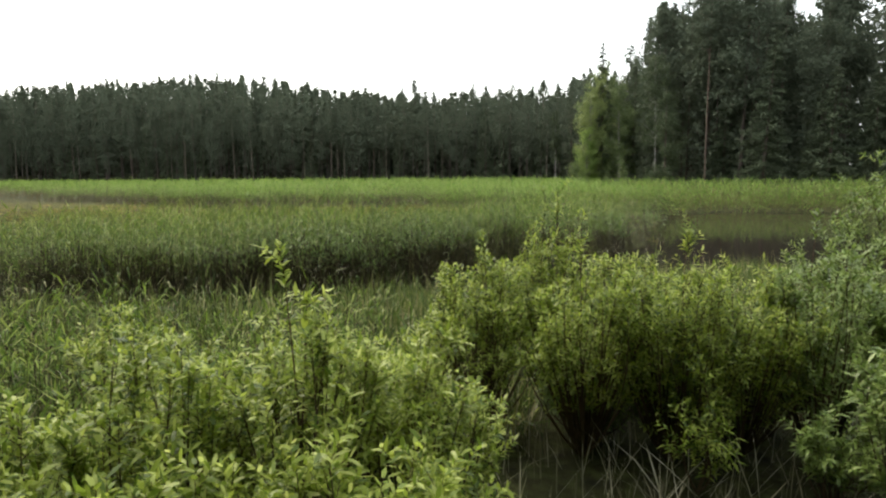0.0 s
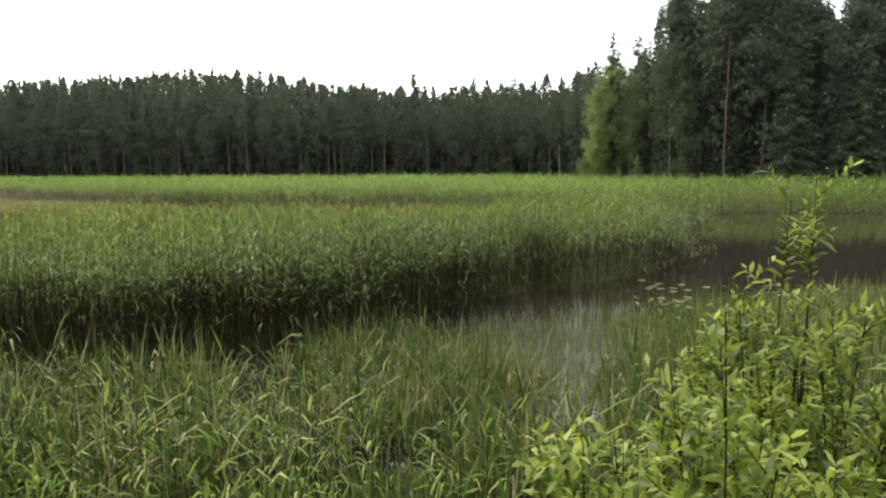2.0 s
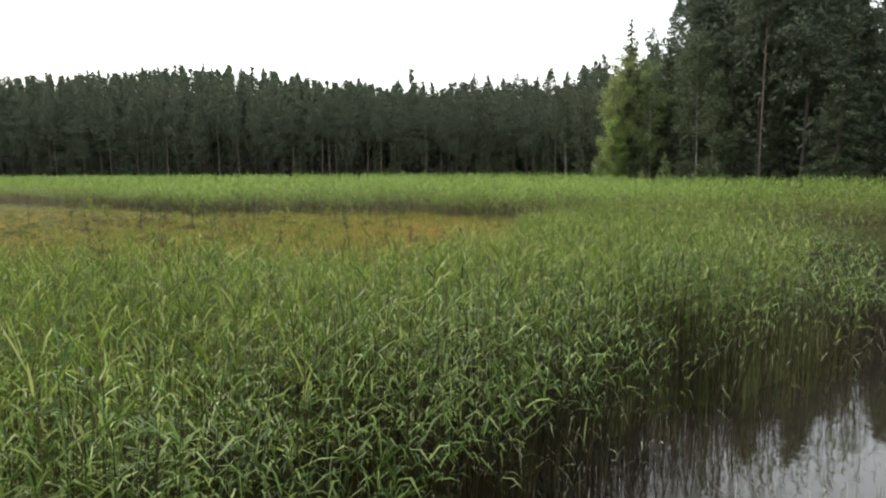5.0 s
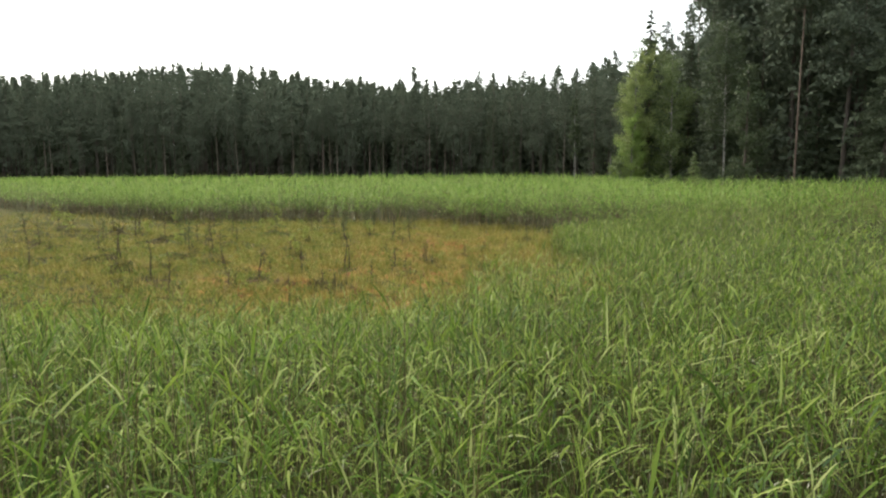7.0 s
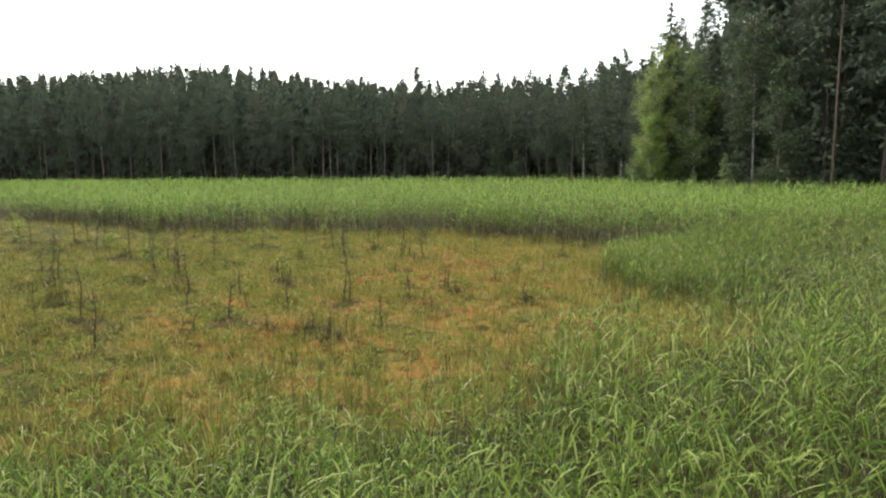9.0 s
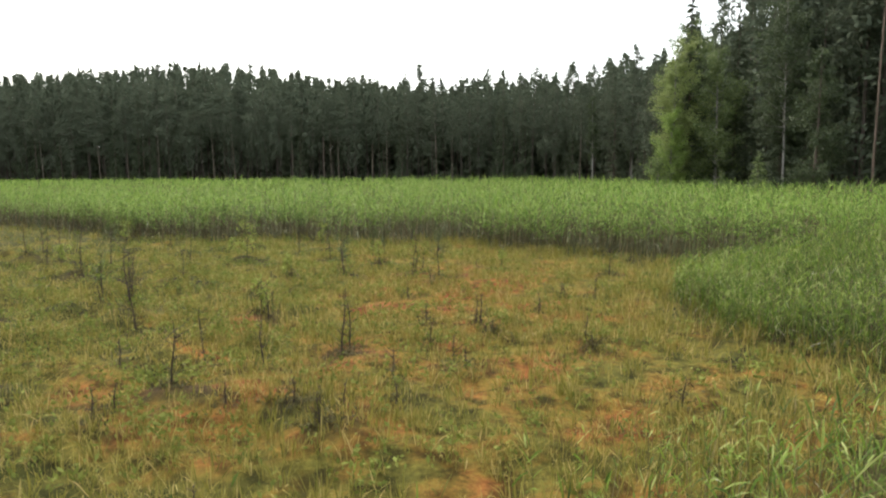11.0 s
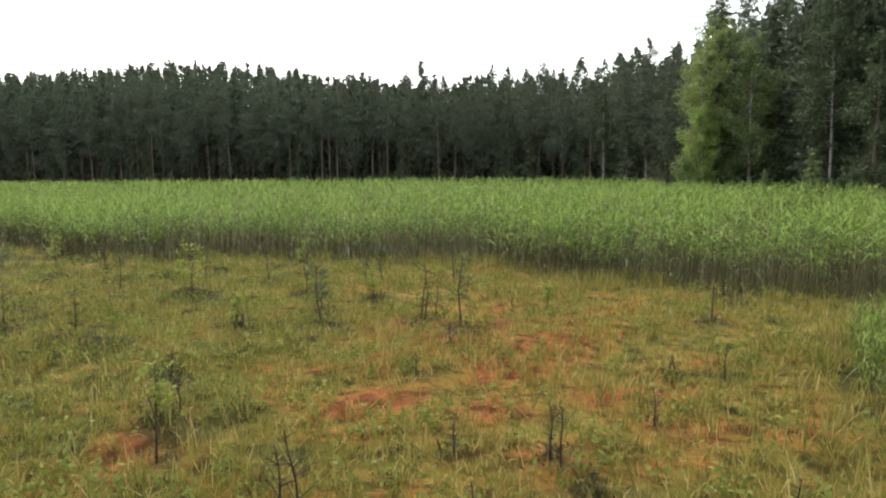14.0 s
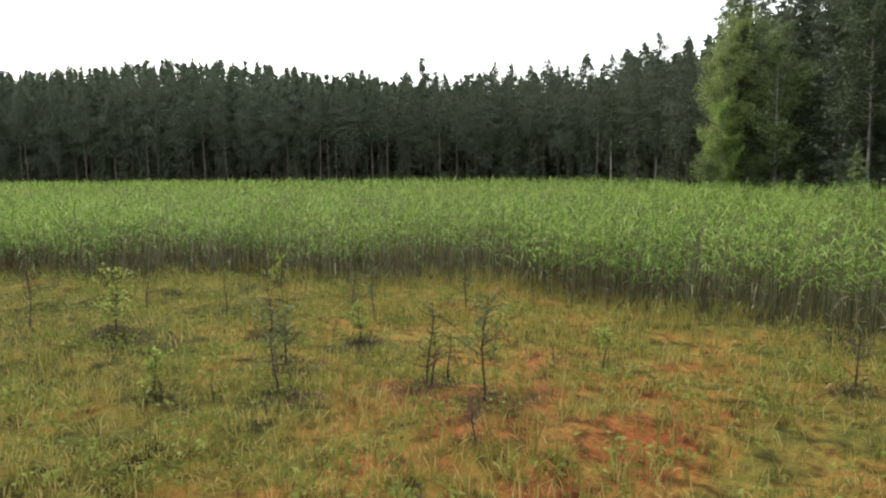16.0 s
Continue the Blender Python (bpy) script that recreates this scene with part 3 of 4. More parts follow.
def near_height(x, y):
    d = edge_distance(NEAR_REED, x, y)
    bogside = np.clip((30.5 - y) / 5 + np.clip((x - 4) / 6, 0, 0.5), 0, 1)
    east = 0.75 * np.clip((x - 7) / 5, 0, 1) * np.clip((y - 30) / 12, 0, 1)
    clump = 0.4 * np.clip((x - 4) / 1.2, 0, 1) * np.clip((y - 33) / 2, 0, 1) * np.clip((46 - y) / 3, 0, 1) * np.clip((11 - x) / 4, 0, 1)
    ridge = 0.55 * np.clip((x - 1.6) / 1.4, 0, 1) * np.clip((y - 27.5) / 2, 0, 1) * np.clip((35 - y) / 1.5, 0, 1)
    return (clump + ridge + east + 0.42 * np.clip((29.5 - y) / 6, 0, 1) + 0.58 + 0.67 * np.maximum(bogside, np.clip(d / 4.5, 0, 1) * 0.75)) * (1 + 0.13 * wobble(x, y, 1.3, 3))


def build_near_reeds():
    rng = np.random.default_rng(11)

    def gappy(x, y):
        """The reeds by the open pool stand in clumps with dark gaps."""
        by_pool = np.clip((x - 2.6) / 1.4, 0, 1) * np.clip((y - 20) / 1, 0, 1) * np.clip(1.4 - edge_distance(NEAR_REED, x, y) / 3.2, 0, 1)
        return 1 - by_pool * (1 - np.clip(0.42 + 0.9 * wobble(x, y, 1.9, 9), 0.1, 1))

    x, y = scatter(rng, NEAR_REED, (-9, 15, 17, 49.5), 56000, lambda x, y: gappy(x, y) * np.where((y > 28) & (x < 3.5), np.clip(edge_distance(NEAR_REED, x, y) / 1.5, 0.3, 1), 1) * np.clip(1.25 - np.abs(x - 1.5) / 13, 0.16, 1) * np.where(y > 33, 0.75, 1)  * np.clip(0.8 + 0.45 * wobble(x, y, 2.6, 1), 0.3, 1))
    h = near_height(x, y) * rng.uniform(0.75, 1.2, len(x))
    # bluer leaves near the pool, darkened for the front's shade; yellower ones further in
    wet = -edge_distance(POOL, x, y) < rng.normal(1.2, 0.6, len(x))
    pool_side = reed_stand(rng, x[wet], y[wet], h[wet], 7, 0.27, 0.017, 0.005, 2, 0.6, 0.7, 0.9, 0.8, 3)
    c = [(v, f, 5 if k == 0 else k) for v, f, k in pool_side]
    dry = reed_stand(rng, x[~wet], y[~wet], h[~wet], 9, 0.36, 0.0145, 0.0045, 3, 0.5, 0.36, 1.15, 0.6, 3)
    c += [(v, f, 4 if k == 1 else k) for v, f, k in dry]
    # the tall clump beside the bog is leafy to the ground
    x, y = scatter(rng, NEAR_REED, (4, 37.5, 13, 48), 9000, lambda x, y: np.clip(1.1 - edge_distance(NEAR_REED, x, y) / 2.2, 0, 1))
    leafy = reed_stand(rng, x, y, near_height(x, y) * rng.uniform(0.6, 1.1, len(x)), 9, 0.5, 0.0145, 0.0045, 3, 0.8, 0.04, 1.7, 0.3, 3)
    c += [(v, f, 4 if k == 1 else k) for v, f, k in leafy]
    # the wet front stands thickest, old stems in the shade-dark colour between green ones
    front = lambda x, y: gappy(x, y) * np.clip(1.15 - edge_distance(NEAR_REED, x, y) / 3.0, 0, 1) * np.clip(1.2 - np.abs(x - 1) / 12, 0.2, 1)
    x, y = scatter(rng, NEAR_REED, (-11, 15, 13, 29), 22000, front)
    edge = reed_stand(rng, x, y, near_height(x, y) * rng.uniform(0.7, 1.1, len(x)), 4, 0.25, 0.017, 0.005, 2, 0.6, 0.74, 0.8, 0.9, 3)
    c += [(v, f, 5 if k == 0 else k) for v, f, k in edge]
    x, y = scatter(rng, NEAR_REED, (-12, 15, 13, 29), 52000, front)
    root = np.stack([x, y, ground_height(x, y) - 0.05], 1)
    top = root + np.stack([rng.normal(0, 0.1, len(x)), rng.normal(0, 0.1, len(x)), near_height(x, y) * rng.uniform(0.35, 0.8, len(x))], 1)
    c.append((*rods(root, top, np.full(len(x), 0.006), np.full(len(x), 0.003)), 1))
    x, y = scatter(rng, NEAR_REED, (-45, 15, 23, 49.5), 16000, lambda x, y: np.where((x > -9) & (x < 17), 0.0, 0.9))
    h = near_height(x, y) * rng.uniform(0.75, 1.2, len(x))
    c += reed_stand(rng, x, y, h, 4, 0.5, 0.075, 0.007, 1)
    x, y = scatter(rng, None, (-14, 28, 5, 36), 9000, lambda x, y: np.where(inside(NEAR_REED, x, y), 0, np.clip(0.45 + edge_distance(NEAR_REED, x, y) / 3.5, 0, 0.5)))
    stray = reed_stand(rng, x, y, rng.uniform(0.55, 1.0, len(x)), 5, 0.3, 0.019, 0.004, 2, 0.35, 0.3, 1.3, 0.2, 3)
    c += [(v, f, 4 if k == 1 else k) for v, f, k in stray]
    x, y = scatter(rng, NEAR_REED, (-5, 17, 9, 33), 9000)
    c.append((*blades(rng, x, y, ground_height(x, y), near_height(x, y) * 0.85, 0.009, 3, 0.05, 0.16, 0.15, 1), 2))
    stuff("reed_bed", c, [M_REED, M_STEM_SHADED, M_SEDGE, M_DEADLEAF, M_STEM_FAR, M_REED_SHADED], "dense waist-high green reed bed beside the pool", "reeds")


build_near_reeds()


def build_far_reeds():
    rng = np.random.default_rng(12)

    def tall(x, y):
        d = edge_distance(FAR_REED, x, y)
        return (1.85 + 0.25 * np.clip(d / 10, 0, 1)) * (1 + 0.09 * wobble(x, y, 0.7, 8) + 0.1 * wobble(x, y, 2.9, 3)) * rng.uniform(0.8, 1.12, len(x))

    x, y = scatter(rng, FAR_REED, (-44, 44, 20, 88), 56000, lambda x, y: np.where((x > -26) & (y < 76), 1, 0.55) * np.clip(1.15 - edge_distance(FAR_REED, x, y) / 7, 0.26, 1) * np.clip(0.7 + 0.35 * wobble(x, y, 2.2, 6) + 0.6 * wobble(x, y, 5.7, 2), 0.08, 1))
    c = reed_stand(rng, x, y, tall(x, y), 9, 0.42, 0.032, 0.008, 2, 0.6, 0.48 + 0.15 * wobble(x, y, 1.6, 4) + rng.normal(0, 0.05, len(x)) + 0.16 * np.clip((edge_distance(FAR_REED, x, y) - 0.8) / 2.5, 0, 1), 0.75, 0.4)
    x, y = scatter(rng, FAR_REED, (-30, 44, 22, 74), 30000, lambda x, y: np.clip(1.1 - edge_distance(FAR_REED, x, y) / 1.1, 0, 1))
    x, y = x + rng.normal(0, 0.3, len(x)), y + rng.normal(0, 0.3, len(x))
    c += reed_stand(rng, x, y, tall(x, y) * rng.uniform(0.55, 1.02, len(x)), 5, 0.4, 0.03, 0.009, 2, 0.7, 0.5 + 0.2 * wobble(x, y, 1.9, 7) + rng.normal(0, 0.08, len(x)), 0.8, 0.8, 2)
    stuff("reed_bed", c, [M_REED_FAR, M_STEM_FAR, M_DEADLEAF], "tall green reed wall with brown lower stems edging the bog", "reeds")
    x, y = scatter(rng, FAR_REED, (-70, 42, 62, 120), 28000, lambda x, y: np.where((x > -44) & (x < 20) & (y < 84), 0.12, 0.5))
    c = reed_stand(rng, x, y, tall(x, y), 5, 0.55, 0.09, 0.01, 1, 0.3, 0.6, 0.7)
    x, y = scatter(rng, FAR_REED, (16, 42, 62, 90), 16000, lambda x, y: np.where((x < 20) & (y < 76), 0, 0.8))
    c += reed_stand(rng, x, y, tall(x, y), 5, 0.55, 0.08, 0.01, 1, 0.3, 0.03)
    x, y = scatter(rng, FAR_REED, (-250, 100, 40, 290), 15000, lambda x, y: np.where((x > -70) & (y < 120), 0, 0.7))
    c += reed_stand(rng, x, y, tall(x, y), 3, 0.9, 0.3, 0.02, 1, 0.1, 0.55)
    stuff("reed_bed", c, [M_REED_FAR, M_STEM], "wide green reed field reaching to the forest edge", "reeds")


build_far_reeds()


# ---------------------------------------------------------------- sedge, pool grass, bog grass
def shallows(x, y):
    """How thickly the sedge stands in the shallow water: thin where the pool mirrors the sky."""
    t = np.clip(0.7 + 0.6 * wobble(x, y, 1.5, 4), 0.2, 1)
    west, east = np.interp(y, [14.3, 16, 17, 19.5], [4.1, 3.7, 3.2, 3.8]), np.interp(y, [14.3, 17, 19.5], [4.9, 5.9, 6.8])
    t = t * np.where((x > west) & (x < east) & (y > 14.3), np.where((x > 0.5 * (east + west)) | (y > 16.2), 0.06, 0.3), 1)
    t = t * np.where((x > 0.5) & (x < 1.7) & (y > 14.2) & (y < 15.8), 0.2, 1)
    t = t * np.where((x < 0.8) & (y > 15.7), 0.5, 1)
    return t * np.clip((18.2 + np.clip(x - 5, 0, 4) * 0.6 - y) / 2, 0, 1)


def build_sedges():
    rng = np.random.default_rng(21)
    wet = [(-14, 6), (0.2, 6.6), (1.2, 8.2), (3.2, 9.2), (8, 11.5), (16, 13), (22, 20), (13, 20), (9, 18.8), (6.5, 17.6), (4.4, 16.7), (2.4, 16.2), (0.8, 16.5), (-1, 15.8), (-14, 15.4)]
    x, y = scatter(rng, wet, (-14, 6, 22, 20), 42000, lambda x, y: np.clip(1.3 - np.abs(x - 2) / 11, 0.15, 1) * np.clip(0.55 + 1.15 * wobble(x, y, 2.4, 6), 0.04, 1) * np.where(y < 13.4, 1, shallows(x, y)))
    h = np.where(y > 13.0, 1.3, 0.8) + 0.25 * wobble(x, y, 1.6, 2)
    g = np.maximum(ground_height(x, y), -0.2)
    c = [(*blades(rng, x, y, g, h, 0.026, 6, 0.07, 0.5, 0.5, 3), 0)]
    stuff("sedge_meadow", c, [M_SEDGE], "green and straw-coloured sedges in wet ground", "sedge")
    x, y = scatter(rng, wet, (-12, 6, 12, 20), 12500, lambda x, y: np.clip(1.2 - np.abs(x - 1) / 11, 0.1, 1) * np.where(x < 2.5, 1, 0.35) * np.where(y > 13.6, 0.7 * shallows(x, y), 1))
    h = np.where(y > 14.5, 0.85, 1.05) * (1 + 0.22 * np.clip(-x / 2, 0, 1)) * (1 + 0.2 * wobble(x, y, 2.1, 3)) * rng.uniform(0.6, 1.15, len(x))
    # fresh green on the bank, duller out in the shallows
    bank = y + rng.normal(0, 0.7, len(x)) < 12.6
    c = reed_stand(rng, x[~bank], y[~bank], h[~bank], 5, 0.36, 0.023, 0.0045, 2, 0.45, 0.3, 1.1, 0.6, 2)
    c += [(v, f, 3 if k == 0 else k) for v, f, k in reed_stand(rng, x[bank], y[bank], h[bank], 6, 0.36, 0.023, 0.0045, 2, 0.45, 0.3, 1.1, 0.4, 2)]
    stuff("reed_bed", c, [M_SEDGE, M_STEM_SHADED, M_DEADLEAF, M_REED], "mixed young reeds growing among sedges", "reeds")
    x, y = scatter(rng, None, (-26, -9, 34, 24), 15000, lambda x, y: np.where(inside(wet, x, y) | (edge_distance(POOL, x, y) > -0.5) | (edge_distance(NEAR_REED, x, y) > 0) | (woods_depth(x, y) > 2) | ((np.abs(x - 4) < 5) & (y > 2) & (y < 11)), 0, 0.9))
    c = [(*blades(rng, x, y, ground_height(x, y), np.full(len(x), 0.7), 0.09, 4, 0.2, 0.55, 0.5, 1), 0)]
    stuff("bank_grass", c, [M_SEDGE], "rough green grass on the bank round the pool", "grass")
    x, y = scatter(rng, POOL, (-4, 13, 15, 22), 42000, lambda x, y: np.clip((x - 0.6) / 1.5, 0, 1) * np.clip((19.4 - y + 0.35 * np.clip(x - 3, 0, 9)) / 2.0, 0, 1) * np.clip(0.75 + 0.6 * wobble(x, y, 1.2, 7), 0.12, 1))
    c = [(*blades(rng, x, y, np.full(len(x), -0.2), np.full(len(x), 0.42), 0.012, 6, 0.06, 0.14, 0.14, 1), 0)]
    strip = [(0.7, 16.2), (2.8, 16.2), (3.3, 17.0), (3.0, 18.2), (2.0, 18.7), (1.0, 17.4)]
    x, y = scatter(rng, strip, (-0.5, 15.4, 3.6, 18.6), 800, lambda x, y: np.clip(0.5 + 1.1 * wobble(x, y, 2.7, 3), 0.06, 1))
    c.append((*blades(rng, x, y, np.full(len(x), -0.15), rng.uniform(0.6, 1.2, len(x)), 0.022, 8, 0.07, 0.5, 0.6, 3), 1))
    lush = [(5.9, 15.5), (12, 16.8), (15, 20), (13, 22.2), (9, 20.6), (6.8, 19.6), (6.1, 18)]
    x, y = scatter(rng, lush, (5.5, 15, 15, 23), 3600, lambda x, y: np.clip(0.7 + 0.8 * wobble(x, y, 2.0, 3), 0.1, 1))
    c.append((*blades(rng, x, y, np.full(len(x), -0.18), 0.7 + 0.2 * wobble(x, y, 1.7, 5), 0.019, 8, 0.09, 0.45, 0.5, 2), 1))
    stuff("pool_grass", c, [M_POOLGRASS, M_SEDGE], "thin green rush blades standing in shallow water", "rushes")


build_sedges()


def bog_mask(x, y):
    o = -np.maximum(np.maximum(edge_distance(NEAR_REED, x, y), edge_distance(FAR_REED, x, y)), edge_distance(POOL, x, y))
    return o


def build_bog_plants():
    rng = np.random.default_rng(31)
    def near(x, y):
        return np.clip(1.3 - np.hypot((x + 1) / 12, (y - 43) / 15) * 0.85, 0.1, 1)

    box = (-30, 29, 13, 74)
    keep = lambda x, y: np.where(bog_mask(x, y) > -0.7, np.clip(0.55 + 0.5 * wobble(x, y, 1.3, 4) + 0.6 * wobble(x, y, 5.3, 8), 0.1, 1), 0) * near(x, y)
    x, y = scatter(rng, None, box, 105000, keep)
    h = 0.36 + 0.13 * wobble(x, y, 0.9, 9) + 0.28 * np.clip(1 - bog_mask(x, y) / 2.5, 0, 1)
    c = [(*blades(rng, x, y, ground_height(x, y), h, 0.018, 5, 0.035, 0.4, 0.35, 2), 0)]
    x, y = scatter(rng, None, (-20, 31, 8, 58), 7000, lambda x, y: np.where(bog_mask(x, y) > 0.3, np.clip(0.3 + 0.4 * np.clip((-x - 1) / 3, 0, 1) + 0.8 * wobble(x, y, 0.8, 21), 0.03, 1), 0) * near(x, y))
    c.append((*blades(rng, x, y, ground_height(x, y), np.full(len(x), 0.42), 0.0125, 26, 0.1, 0.8, 0.9, 2), 1))
    stuff("bog_grass", c, [M_BOGGRASS, M_TUSSOCK], "short yellowish bog sedge over moss", "grass")
    x, y = scatter(rng, None, box, 34000, lambda x, y: np.where(bog_mask(x, y) > 0.2, np.clip(0.2 + 0.35 * np.clip(-x / 4, 0, 1) + 1.0 * wobble(x, y, 2.1, 14), 0.03, 1), 0) * near(x, y))
    n = len(x)
    per = 12
    at = np.stack([np.repeat(x, per), np.repeat(y, per), np.repeat(ground_height(x, y), per)], 1) + rng.normal(0, 0.08, (n * per, 3)) * np.array([1, 1, 1.0]) + np.array([0, 0, 0.15])
    stuff("bog_herbs", [(*tufts(at, 0.036, rng, 2.0), 0)], [M_BOGHERB], "low grey-green bog heath plants among moss", "heath plants")


build_bog_plants()


def build_heath():
    """Dark sprigs of bog heath on the mounds at the foot of the saplings."""
    rng = np.random.default_rng(33)
    at = []
    for k, (sx, sy, h, kind, lean) in enumerate(SAPLINGS):
        n = 260 if k % 4 == 0 or h > 1.1 else 60
        r = (0.2 + 0.16 * h) * (1.0 if k % 3 == 0 else 0.55)
        p = np.stack([sx + rng.normal(0, r * 0.75, n), sy + rng.normal(0, r * 0.5, n), np.zeros(n)], 1)
        p[:, 2] = ground_height(p[:, 0], p[:, 1]) + 0.05 + np.abs(rng.normal(0, 0.07, n))
        at.append(p)
    at = np.concatenate(at)
    stuff("heath_sprigs", [(*tufts(at, 0.02, rng, 3.5, np.array([[0, 0, 1.0]]), 0.9), 0)], [M_HEATH], "dark brown and green heath sprigs on peat mounds", "heath plants")


build_heath()


# ---------------------------------------------------------------- willows
def willow(name, label, seed, x, y, height, width, shoots, leaf_mat, leaf_len=0.075, tall=0, low=0.2):
    """A willow bush: leaning stems from one base, each with side twigs and long leaves; tall: shoots that stand out above."""
    rng = np.random.default_rng(seed)
    base = thing(name, label, "willow bush", "willow bushes by the bog")
    z0 = float(ground_height(x, y))
    base.matrix_world = pose(x, y, z0)
    wood, la, ld = [], [], []
    for i in range(shoots):
        a = rng.uniform(0, 2 * math.pi)
        r = width * math.sqrt(rng.uniform(0.02, 1))
        h = height * (1 - 0.3 * (r / width) ** 2) * rng.uniform(0.7, 1.05)
        if i < tall:
            r, h = 0.15 * width, height * rng.uniform(1.1, 1.16)
        s = np.linspace(0, 1, 7)
        bend = rng.normal(0, 0.06, 2)
        px = r * np.cos(a) * s ** 0.8 + bend[0] * np.sin(s * 3)
        py = r * np.sin(a) * s ** 0.8 + bend[1] * np.sin(s * 3)
        pts = np.stack([px, py, h * s], 1)
        wood.append((*tube(pts, 0.012 * (1 - 0.85 * s), 4), 0))
        twigs = 9
        for k in range(twigs):
            u = low + (1 - low) * rng.uniform(0, 1) ** 0.65
            p = np.array([np.interp(u, s, pts[:, q]) for q in range(3)])
            ta = rng.uniform(0, 2 * math.pi)
            ln = rng.uniform(0.14, 0.36) * (1.15 - 0.5 * u)
            d = np.array([math.cos(ta) * 0.75, math.sin(ta) * 0.75, rng.uniform(0.4, 1.2)])
            d /= np.linalg.norm(d)
            if k >= twigs - 2:
                p, d, ln = pts[-2], pts[-1] - pts[-2] + rng.normal(0, 0.02, 3), 0.3
                d /= np.linalg.norm(d)
            e = p + d * ln
            wood.append((*rods(p[None], e[None], np.array([0.0035]), np.array([0.0012])), 0))
            m = int(8 + ln * 26)
            t = np.linspace(0.15, 1, m)
            la.append(p + d * (ln * t)[:, None])
            fa = np.arange(m) * 2.4 + rng.uniform(0, 6)
            ref = np.array([0, 0, 1.0]) if abs(d[2]) < 0.9 else np.array([1.0, 0, 0])
            e1 = np.cross(d, ref)
            e1 /= np.linalg.norm(e1)
            e2 = np.cross(d, e1)
            ld.append(e1 * np.cos(fa)[:, None] + e2 * np.sin(fa)[:, None] + d * 0.85)
    la, ld = np.concatenate(la), np.concatenate(ld)
    n = len(la)
    part("stem", wood, M_TWIG, base, "thin branching brown wood")
    part("foliage", [(*ribbons(la, ld, leaf_len * rng.uniform(0.6, 1.3, n), leaf_len * rng.uniform(0.26, 0.37, n), rng.uniform(0.0, 0.5, n), rng, 2, 0.45), 0)], leaf_mat, base, "narrow bright green willow leaves")
    return base


W1 = "bright yellow-green willow bush on the wet bog edge"
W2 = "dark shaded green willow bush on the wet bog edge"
# each row: seed, x, y, height, half width, shoots, leaf length, tall shoots, where the leaves begin
# the yellow-green thicket by the first bank
WEST_WILLOWS = [
    (4, 1.2, 6.4, 1.65, 0.55, 34, 0.084, 0, 0.2), (15, 1.45, 5.4, 1.2, 0.5, 30, 0.084, 0, 0.2),
    (26, 0.8, 7.3, 1.2, 0.45, 28, 0.084, 0, 0.2), 
    (30, 1.3, 8.5, 1.5, 0.5, 26, 0.084, 0, 0.2), 
    (32, 0.5, 8.9, 1.5, 0.5, 28, 0.084, 0, 0.2),
]
MIDDLE_WILLOWS = [
    (1, 2.55, 6.85, 2.15, 0.55, 42, 0.084, 1, 0.2), (2, 1.9, 6.6, 2.0, 0.5, 38, 0.084, 0, 0.2),
    (3, 3.2, 7.3, 1.85, 0.5, 38, 0.078, 0, 0.2), (12, 3, 6.05, 1.6, 0.5, 34, 0.084, 0, 0.2),
    (14, 2.2, 5.8, 1.55, 0.5, 34, 0.084, 0, 0.2), (16, 3.35, 6.6, 1.25, 0.45, 30, 0.084, 0, 0.2),
    (23, 1.6, 7.6, 1.5, 0.45, 30, 0.084, 0, 0.2), (24, 2.35, 7.95, 1.55, 0.45, 30, 0.084, 0, 0.2),
    (25, 3.05, 8.2, 1.5, 0.42, 30, 0.084, 0, 0.2), (34, 2.1, 8.9, 1.5, 0.5, 28, 0.084, 0, 0.2),
    (20, 3.4, 7.7, 1.3, 0.45, 30, 0.078, 0, 0.2),
]
# the taller bushes beside the pool
EAST_WILLOWS = [
    (5, 3.8, 9.5, 2.05, 0.65, 68, 0.074, 1, 0.4), (6, 4.75, 10.6, 2.3, 0.55, 56, 0.074, 3, 0.2),
    (7, 4.8, 9.05, 2.05, 0.7, 66, 0.074, 2, 0.32), (13, 5.6, 9, 2.1, 0.7, 68, 0.074, 2, 0.24),
    (18, 5.7, 10.5, 1.9, 0.6, 56, 0.074, 0, 0.1), (19, 6.35, 9.1, 2.0, 0.7, 70, 0.074, 0, 0.16),
    (22, 5.6, 8.3, 0.95, 0.3, 7, 0.075, 1, 0.2),
]
# bushes in the others' shade, which is put into their duller leaf colour
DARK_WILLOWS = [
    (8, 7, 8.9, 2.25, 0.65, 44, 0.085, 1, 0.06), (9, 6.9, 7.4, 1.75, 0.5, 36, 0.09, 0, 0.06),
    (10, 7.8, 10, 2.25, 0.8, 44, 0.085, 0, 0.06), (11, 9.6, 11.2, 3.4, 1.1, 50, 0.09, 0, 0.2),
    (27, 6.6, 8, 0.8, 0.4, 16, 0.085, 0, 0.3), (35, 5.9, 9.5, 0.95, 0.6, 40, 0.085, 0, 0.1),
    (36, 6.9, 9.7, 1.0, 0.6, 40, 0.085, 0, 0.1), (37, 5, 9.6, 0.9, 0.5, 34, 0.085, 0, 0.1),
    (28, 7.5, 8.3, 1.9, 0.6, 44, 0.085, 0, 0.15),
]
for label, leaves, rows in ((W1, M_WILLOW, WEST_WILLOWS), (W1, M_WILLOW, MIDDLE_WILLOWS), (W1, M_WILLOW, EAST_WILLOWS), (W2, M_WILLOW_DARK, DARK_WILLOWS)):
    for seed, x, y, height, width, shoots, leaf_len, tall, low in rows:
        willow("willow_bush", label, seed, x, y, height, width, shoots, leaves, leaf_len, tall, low)


